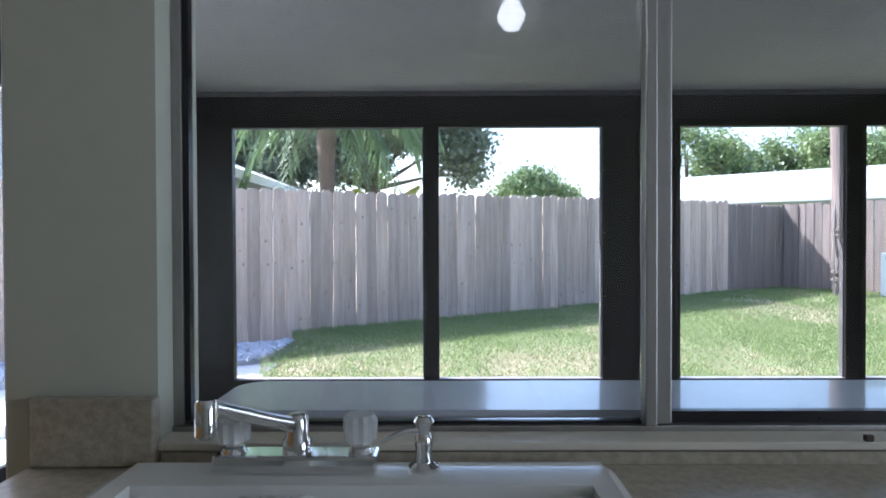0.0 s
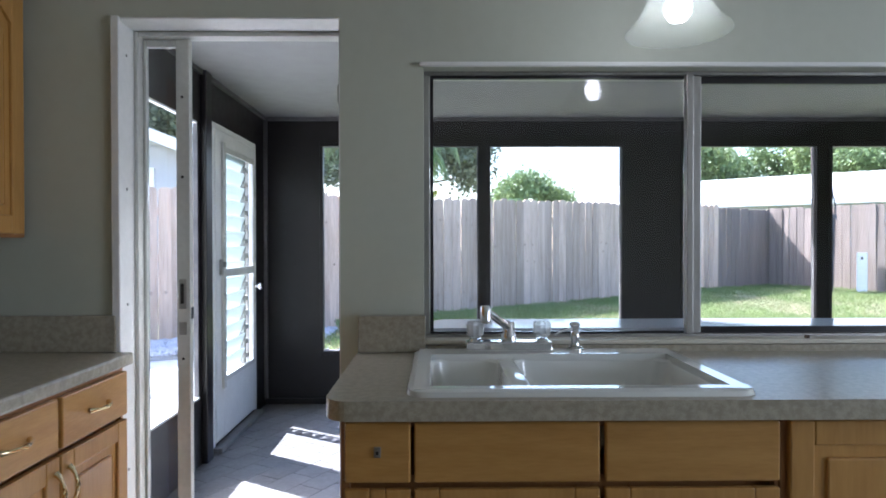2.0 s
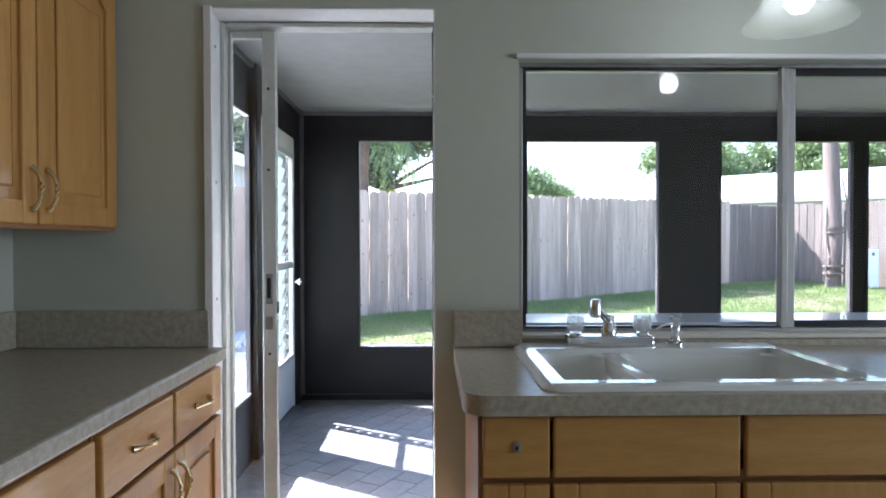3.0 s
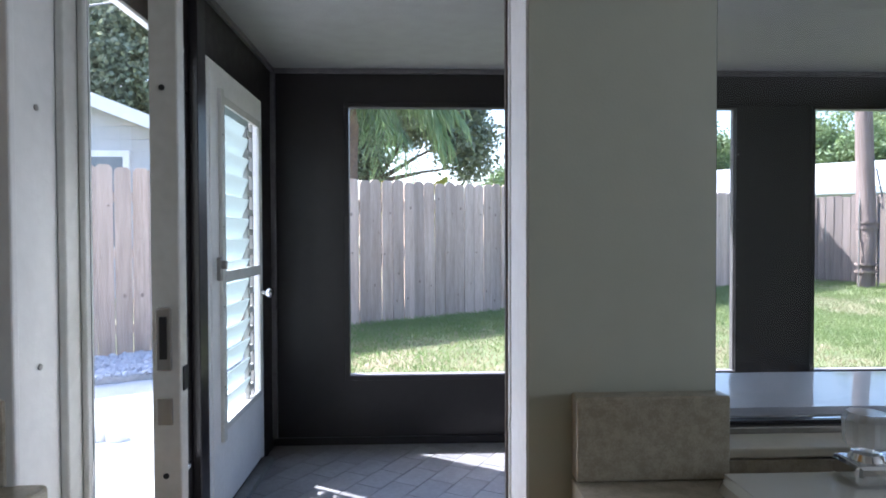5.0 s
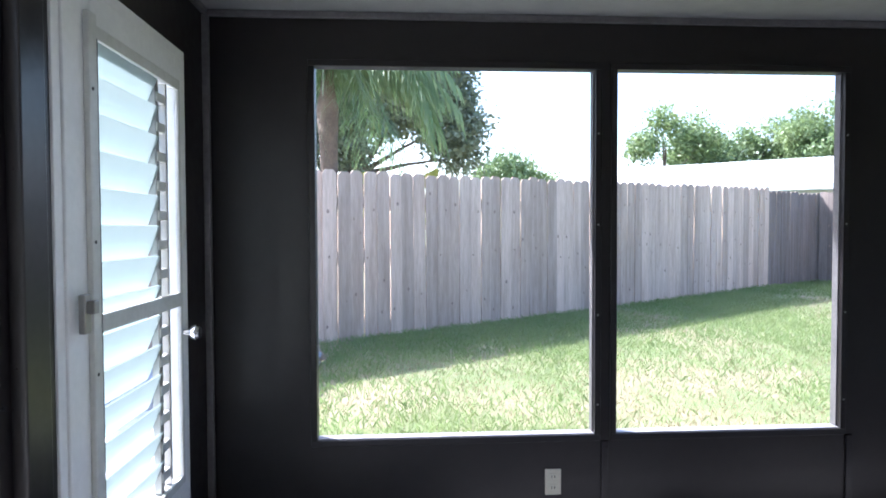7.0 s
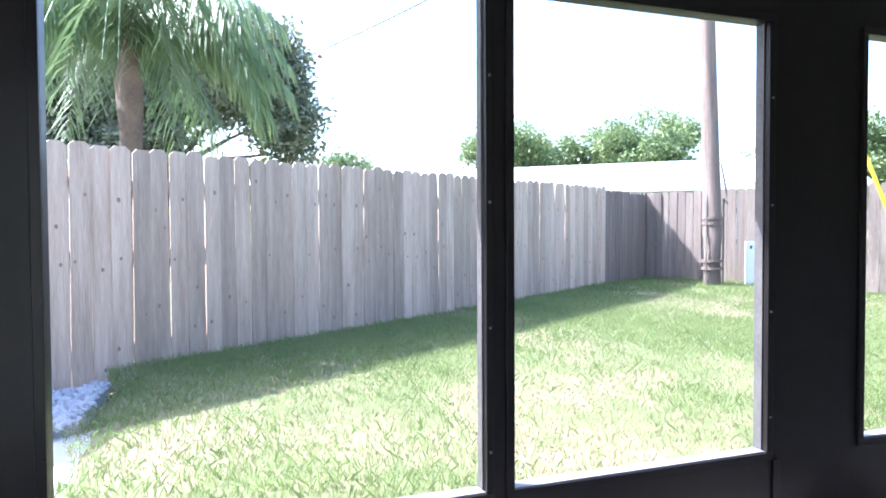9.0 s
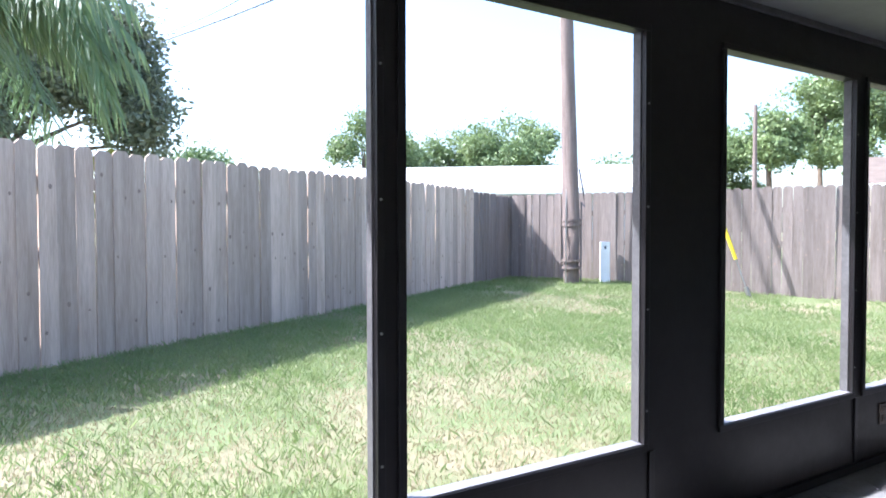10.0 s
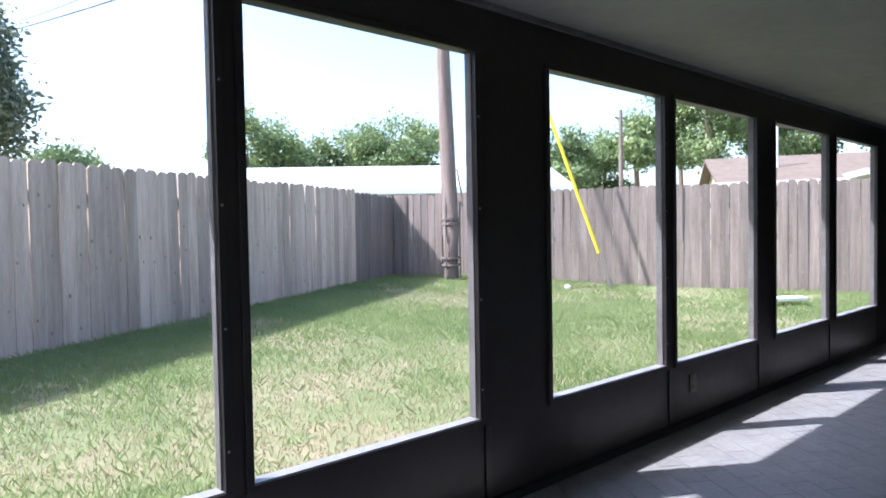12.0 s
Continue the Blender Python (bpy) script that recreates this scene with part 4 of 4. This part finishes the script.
def build_pole():
    base = Vector((6.78, 10.70, 0.20))
    p = thing("utility_pole", "brown creosoted wooden utility pole with metal bands", "utility pole", base)
    part("shaft", tube([(0, 0, -0.1), (0, 0, 1.0), (-0.08, 0.03, 4), (-0.2, 0.1, 9.5)], [0.165, 0.155, 0.125, 0.10], 16), "pole", p, "", True)
    for z in (0.42, 0.55, 1.18, 1.27):
        part("band", spin([(0.166, -0.02), (0.174, -0.02), (0.174, 0.02), (0.166, 0.02)], 20, (0, 0, z)), "pole", p)
    part("splice_strap", tube([(-0.165, -0.04, 0.1), (-0.165, -0.04, 1.5), (-0.14, -0.03, 2.0)], 0.012, 6), "alu", p)
    part("conduit", tube([(0.16, -0.07, 0.0), (0.17, -0.07, 1.6), (0.2, -0.12, 1.5), (0.19, -0.1, 1.75), (0.12, -0.06, 2.2)], 0.014, 6), "cable", p)
    top = base + Vector((-0.195, 0.097, 9.1))
    g = thing("guy_wire", "steel guy wire with a yellow plastic guard", "guy wire", (8.30, 8.25, 0.20))
    a, b = Vector((8.30, 8.25, 0.20)), top
    d = b - a
    L = lambda s: tuple(d * s)
    part("wire", tube([L(0), L(1)], 0.011, 6), "alu", g)
    part("guard", tube([L(0.068), L(0.34)], 0.028, 8), "yellow", g, "bright yellow plastic guard", True)
    part("anchor", tube([L(-0.02), L(0.02)], 0.035, 8), "alu", g)
    s = thing("marker_post", "white plastic utility marker post in the grass", "marker post", (7.42, 10.52, 0.22))
    part("post", boxes((-0.085, 0.085, -0.05, 0.05, -0.05, 0.86), bevel=0.008), "white", s)
    part("label", boxes((-0.018, 0.018, -0.053, -0.0505, 0.73, 0.785)), "dark", s, "small dark label")
    s.rotation_euler = (0, 0, radians(-35))
    c = thing("sprinkler_cap", "small white cap in the lawn", "cap", (7.6, 8.65, 0.22))
    part("cap", spin([(0.05, 0), (0.055, 0.05), (0.03, 0.08), (0, 0.085)], 12), "white", c, "", True)
    t = thing("pale_board", "white board lying on the grass", "board", (8.6, 5.6, 0.17))
    part("plank", boxes((-0.35, 0.35, -0.12, 0.12, 0, 0.05), bevel=0.01), "white", t)
    t.rotation_euler = (0, 0, radians(-30))
    for name_i, (e1, e2, sag, rad) in enumerate((((6.6, 10.78, 8.6), (-8.5, 15, 3.3), 0.25, 0.011), ((6.58, 10.8, 7.9), (-16, 17, 6.6), 0.5, 0.014), ((6.58, 10.8, 8.4), (-16, 21, 8.6), 0.5, 0.010),
                                               ((6.58, 10.8, 7.6), (-3, 40, 9.0), 0.6, 0.012), ((6.58, 10.8, 9.2), (3, 34, 10.5), 0.5, 0.009), ((6.58, 10.8, 9.3), (30, 9, 9.0), 0.6, 0.010))):
        pa, pb = Vector(e1), Vector(e2)
        pts = [pa.lerp(pb, k / 14) - Vector((0, 0, sag * 4 * (k / 14) * (1 - k / 14))) for k in range(15)]
        tagged(link("overhead_cable", tube(pts, rad * 1.9, 5), "cable"), "dark overhead utility cable from the pole", "cable", "overhead cables")
    f = thing("far_pole", "slim grey utility pole behind the fence", "utility pole", (17.4, 14.1, 0))
    part("shaft", tube([(0, 0, 0), (0, 0, 5.2)], [0.09, 0.06], 10), "pole", f, "", True)


build_pole()


# ---- trees ----
def leaf_cloud(name, blobs, n, size, mat, parent, rng, aspect=0.55, hollow=0.45):
    """Many small leaves gathered in clumps on the given ellipsoids (x, y, z, rx, ry, rz)."""
    vol = np.array([b[3] * b[4] * b[5] for b in blobs])
    pick = rng.choice(len(blobs), n // 14, p=vol / vol.sum())
    B = np.array(blobs)[pick]
    d = rng.normal(size=(len(pick), 3))
    d /= np.linalg.norm(d, axis=1, keepdims=True)
    d *= (hollow + (1 - hollow) * rng.random((len(pick), 1)) ** 0.7) * (0.75 + 0.45 * rng.random((len(pick), 1)))
    clump = B[:, :3] + d * B[:, 3:]
    c = np.repeat(clump, 14, axis=0) + rng.normal(size=(len(pick) * 14, 3)) * size * 2.3
    m = len(c)
    u = rng.normal(size=(m, 3))
    u /= np.linalg.norm(u, axis=1, keepdims=True)
    v = np.cross(u, rng.normal(size=(m, 3)))
    v /= np.linalg.norm(v, axis=1, keepdims=True)
    s = size * (0.6 + 0.8 * rng.random((m, 1)))
    verts = np.stack([c - u * s, c - v * s * aspect, c + u * s, c + v * s * aspect], 1).reshape(-1, 3)
    faces = np.arange(m * 4).reshape(-1, 4)
    ob = raw(name, verts.tolist(), faces.tolist(), mat)
    ob.parent = parent
    return ob


def tree(name, label, at, height, blobs, n, size, mat, seed, trunk=0.2, group=""):
    r = np.random.default_rng(seed)
    t = thing(name, label, "tree", at, group)
    low = min(b[2] - b[5] * 0.3 for b in blobs)
    part("trunk", tube([(0, 0, -0.2), (0.05, 0.02, low * 0.5), (0.0, 0.1, low), (0.1, 0.1, height * 0.75)], [trunk * 1.3, trunk, trunk * 0.8, trunk * 0.25], 10), "bark", t, "", True)
    for b in blobs:
        part("limb", tube([(0, 0.08, low * 0.9), (b[0] * 0.5, b[1] * 0.5, (low + b[2]) / 2 - 0.1), (b[0], b[1], b[2])], [trunk * 0.34, trunk * 0.16, trunk * 0.05], 7), "bark", t, "", True)
    leaf_cloud("crown", blobs, n, size, mat, t, r)
    return t


tree("oak_tree", "dark green spreading oak tree behind the fence", (-2.3, 19.2, 0), 7.2,
     [(2.6, -0.3, 4.3, 1.05, 1.3, 1.0), (2.0, 0, 5.6, 1.4, 1.6, 1.1), (0.4, 0.2, 5.9, 1.7, 1.7, 1.2), (-1.3, 0, 5.6, 1.7, 1.7, 1.2), (0.6, -0.3, 4.6, 1.4, 1.2, 0.7), (-2.9, 0.2, 4.9, 1.5, 1.5, 1.2), (-1.0, -0.4, 4.4, 1.3, 1.2, 0.7), (2.9, 0, 3.4, 0.6, 0.7, 0.6), (-4.3, 0, 4.4, 1.2, 1.2, 1.2), (-0.6, -0.5, 3.6, 1.2, 1.0, 0.6), (-2.6, 0, 3.6, 1.3, 1.1, 0.7)],
     80000, 0.07, "oak", 5, 0.28)
tree("broad_tree", "pale green round tree beyond the fence", (5.3, 39, 0), 6.2,
     [(0, 0, 4.6, 1.9, 1.9, 1.2), (-1.4, 0, 4.0, 1.2, 1.2, 0.8), (1.6, 0, 4.0, 1.3, 1.3, 0.8)], 12000, 0.10, "pine", 6, 0.2, "far trees")


def frond(L, droop, rng, mat_verts, mat_faces, origin, az, lift, leaflet=0.42, curl=1.0):
    """One arching palm frond with hanging leaflets, added to the given lists."""
    d = Vector((math.cos(az), math.sin(az), 0))
    side = Vector((-d.y, d.x, 0))
    n = 30
    for k in range(2, n):
        s = k / n
        p = origin + d * (L * s * (1 - 0.18 * s)) + Vector((0, 0, lift * s - droop * s * s))
        l = leaflet * (1.1 - 0.75 * abs(s - 0.4))
        for sg in (-1, 1):
            tip = p + side * sg * l * 0.45 * rng.uniform(0.5, 1.2) + d * l * 0.25 + Vector((0, 0, -l * rng.uniform(0.6, 1.1) * curl))
            w = d * 0.018
            mid = p.lerp(tip, 0.45) + Vector((0, 0, 0.06 * curl))
            i = len(mat_verts)
            mat_verts += [tuple(p - w), tuple(p + w), tuple(mid + w), tuple(tip), tuple(mid - w)]
            mat_faces += [(i, i + 1, i + 2, i + 4), (i + 4, i + 2, i + 3)]


def palm(name, label, at, h, n, L, droop, lift, mat, seed, trunk=0.17, leaflet=0.5, curl=1.0):
    r = random.Random(seed)
    t = thing(name, label, "palm tree", at)
    if h > 0.5:
        part("trunk", tube([(0, 0, -0.1), (0.03, 0, h * 0.4), (0, 0, h * 0.8), (0, 0, h)], [trunk * 1.1, trunk * 0.9, trunk * 1.05, trunk * 0.7], 14), "bark", t, "", True)
    V, F = [], []
    for k in range(n):
        frond(L * r.uniform(0.8, 1.1), droop * r.uniform(0.7, 1.3), r, V, F, Vector((0, 0, h)), 2 * math.pi * (k * 0.382 + r.uniform(-0.03, 0.03)), lift * r.uniform(0.2, 1.2), leaflet, curl)
    raw("crown", V, F, mat).parent = t
    ribs = bmesh.new()
    for k in range(0, n, 2):
        az = 2 * math.pi * k * 0.382
        pts = [Vector((math.cos(az) * L * s * (1 - 0.18 * s), math.sin(az) * L * s * (1 - 0.18 * s), h + lift * 0.7 * s - droop * s * s)) for s in (0, 0.25, 0.5, 0.75, 1)]
        tube(pts, [0.025, 0.02, 0.015, 0.01, 0.005], 5, ribs)
    part("frond_ribs", ribs, "palm", t)
    return t


palm("queen_palm", "tall palm with drooping feathery green fronds", (-2.2, 11.3, 0), 4.05, 48, 2.4, 2.4, 2.0, "palm", 21, 0.17, 0.75)
palm("small_palm", "small yellow-green palm behind the fence", (-1.15, 10.9, 0), 1.75, 16, 0.75, 0.5, 0.75, "yellow_palm", 22, 0.06, 0.2)
palm("far_palm", "distant palm above the roofs", (4.6, 36.0, 0), 3.6, 18, 1.3, 0.9, 1.1, "palm", 23, 0.15, 0.4)

tr = random.Random(31)
wood = [(67.5 - 2.3 * k, 8.6) for k in range(8)] + [(71, 5.2), (45, 6.2)] + [(40 - 2.6 * k, 8.2) for k in range(4)] + [(29.5 - 3.0 * k, 11.2) for k in range(7)]
for k, (deg, top) in enumerate(wood):
    # wooded band beyond the houses, seen past the porch bays
    a, dist = radians(deg + tr.uniform(-0.8, 0.8)), tr.uniform(36, 44)
    x, y = -0.9 + dist * math.cos(a), 1.9 + dist * math.sin(a)
    top += tr.uniform(-1.3, 0.7)
    bl = [(tr.uniform(-1.7, 1.7), tr.uniform(-1, 1), top * tr.uniform(0.45, 0.88), tr.uniform(0.7, 1.4), 1.1, tr.uniform(0.4, 0.8)) for _ in range(8)] + [(tr.uniform(-0.4, 0.4), 0, top * 0.94, 0.7, 0.7, 0.5)]
    tree("pine_tree", "green feathery tree in the wood beyond the houses", (x, y, 0), top, bl, 9000, 0.11, "pine", 40 + k, 0.16, "far trees")
tr = random.Random(77)
tree("leafy_tree", "dark leafy tree behind the neighbouring white house", (-14.0, 25, 0), 11,
     [(tr.uniform(-5, 3.2), tr.uniform(-1, 1), tr.uniform(4.8, 10), 2.0, 1.6, 1.4) for _ in range(13)], 42000, 0.11, "oak", 90, 0.3)


# ---- neighbouring houses ----
def house(name, label, at, yaw, length, depth, eave, ridge, wall, roof, over=0.4):
    """A gabled house: length along its own x, ridge along x."""
    h = thing(name, label, "house", at)
    h.rotation_euler = (0, 0, radians(yaw))
    bm = bmesh.new()
    d = depth / 2
    ring = [(-d, 0), (d, 0), (d, eave), (0, ridge - 0.12), (-d, eave)]
    a = [bm.verts.new((0, y, z)) for y, z in ring]
    b = [bm.verts.new((length, y, z)) for y, z in ring]
    bm.faces.new(a), bm.faces.new(b[::-1])
    for k in range(5):
        bm.faces.new((a[k], b[k], b[(k + 1) % 5], a[(k + 1) % 5]))
    part("wall", bm, wall, h)
    sl = (ridge - eave) / d
    for sg in (-1, 1):
        bm = bmesh.new()
        pr = [(0, ridge), (sg * (d + over), eave - sl * over), (sg * (d + over), eave - sl * over - 0.12), (0, ridge - 0.12)]
        a = [bm.verts.new((-over, y, z)) for y, z in pr]
        b = [bm.verts.new((length + over, y, z)) for y, z in pr]
        bm.faces.new(a), bm.faces.new(b[::-1])
        for k in range(4):
            bm.faces.new((a[k], b[k], b[(k + 1) % 4], a[(k + 1) % 4]))
        part("roof", bm, roof, h)
        part("fascia", boxes((-over - 0.03, length + over + 0.03, sg * (d + over) - 0.02, sg * (d + over) + 0.02, eave - sl * over - 0.17, eave - sl * over - 0.005)), "white", h)
    return h


w = house("white_house", "white gabled neighbour house beyond the fence", (-9.6, 10.2, 0), 90, 11, 11.0, 2.75, 4.9, "siding", "white_roof", 0.35)
for sg in (-1, 1):
    # white rake boards under the roof's gable edge
    bm = bmesh.new()
    front, back = [[bm.verts.new((x, sg * y, z)) for y, z in ((0, 4.89), (5.85, 2.605), (5.85, 2.40), (0, 4.685))] for x in (-0.39, -0.352)]
    bm.faces.new(front), bm.faces.new(back[::-1])
    for k in range(4):
        bm.faces.new((front[k], back[k], back[(k + 1) % 4], front[(k + 1) % 4]))
    part("rake_board", bm, "white", w)
for k in range(16):
    part("siding_course", boxes((-0.012, 0, -5.4 + max(0, (0.2 * k + 0.79 - 2.75)) * 2.71, 5.4 - max(0, (0.2 * k + 0.79 - 2.75)) * 2.71, 0.2 * k + 0.6, 0.2 * k + 0.79)), "siding", w)
win = part("window", boxes((-0.05, -0.012, -4.1, -2.65, 1.0, 2.62)), "white", w)
part("pane", boxes((-0.056, -0.05, -4.0, -2.75, 1.1, 2.52)), "window_far", win)
house("long_house", "long white-roofed house beyond the corner of the fence", (7.0, 24.4, 0), -38, 12, 7, 2.65, 3.6, "siding", "white_roof")
t = house("tan_house", "tan shingled house beyond the back fence", (24.8, 14.5, 0), -58, 15, 8, 2.9, 4.05, "tan_wall", "tan_roof")
part("porch_roof", boxes((3.6, 12, -6.3, -3.9, 2.75, 2.95)), "white_roof", t, "pale flat porch roof")
part("vent_pipe", tube([(1.9, -2.2, 3.1), (1.9, -2.2, 5.0)], 0.06, 8), "white", t)
part("vent_turbine", spin([(0.14, 0), (0.14, 0.25), (0.26, 0.35), (0.24, 0.55), (0, 0.65)], 14, (8.3, -0.6, 3.8)), "alu", t)

# ---- porch floor tiles ----
slab = setting("floor_porch", boxes((PX0, PX1, WY1, PY, -0.2, -0.006)), "grout", "grey diagonal porch floor tiles with dark grout", "floor")
TA, TB, TURN_DEG = 0.15, 0.22, 60.0


def clipped(poly):
    """The part of a tile's outline that lies on the porch floor."""
    for axis, lim, sg in ((0, PX0 + 0.002, 1), (0, PX1 - 0.002, -1), (1, WY1 + 0.002, 1), (1, PY - 0.022, -1)):
        out = []
        for k in range(len(poly)):
            p, q = poly[k], poly[(k + 1) % len(poly)]
            ip, iq = (p[axis] - lim) * sg >= 0, (q[axis] - lim) * sg >= 0
            if ip:
                out.append(p)
            if ip != iq:
                s = (lim - p[axis]) / (q[axis] - p[axis])
                out.append((p[0] + (q[0] - p[0]) * s, p[1] + (q[1] - p[1]) * s))
        poly = out
        if len(poly) < 3:
            return []
    return poly


tile_bm = boxes((-TB / 2 + 0.002, TB / 2 - 0.002, -TA / 2 + 0.002, TA / 2 - 0.002, -0.005, 0.0))
bmesh.ops.recalc_face_normals(tile_bm, faces=tile_bm.faces[:])
tile_me = bpy.data.meshes.new("tile")
tile_bm.to_mesh(tile_me)
tile_bm.free()
tile_me.materials.append(M["tile"])
ca, sa = math.cos(radians(TURN_DEG)), math.sin(radians(TURN_DEG))
V, F = [], []
count = 0
for j in range(-60, 60):
    for i in range(-40, 40):
        u, v = (i + 0.5 * (j % 2)) * TB, j * TA
        x, y = 2.5 + u * ca - v * sa, 2.5 + u * sa + v * ca
        h, w = TB / 2 - 0.002, TA / 2 - 0.002
        poly = [(x + a * ca - b * sa, y + a * sa + b * ca) for a, b in ((-h, -w), (h, -w), (h, w), (-h, w))]
        cut = clipped(poly)
        if len(cut) < 3:
            continue
        if len(cut) == 4 and abs(cut[0][0] - poly[0][0]) + abs(cut[2][1] - poly[2][1]) < 1e-6 and x < 2.1 and y > 1.5 and count < 298:
            ob = new("tile", tile_me)
            ob.parent = slab
            ob.matrix_local = pose(x, y, 0, 0, 0, TURN_DEG)
            count += 1
        else:
            k, m = len(V), len(cut)
            V += [(px, py, 0.0) for px, py in cut] + [(px, py, -0.005) for px, py in cut]
            F += [tuple(range(k, k + m))] + [(k + m + q, k + m + (q + 1) % m, k + (q + 1) % m, k + q) for q in range(m)]
rest = raw("tile_rest", V, F, "tile")
rest.name = "tiles"
rest.parent = slab
tagged(rest, kind="stuff")
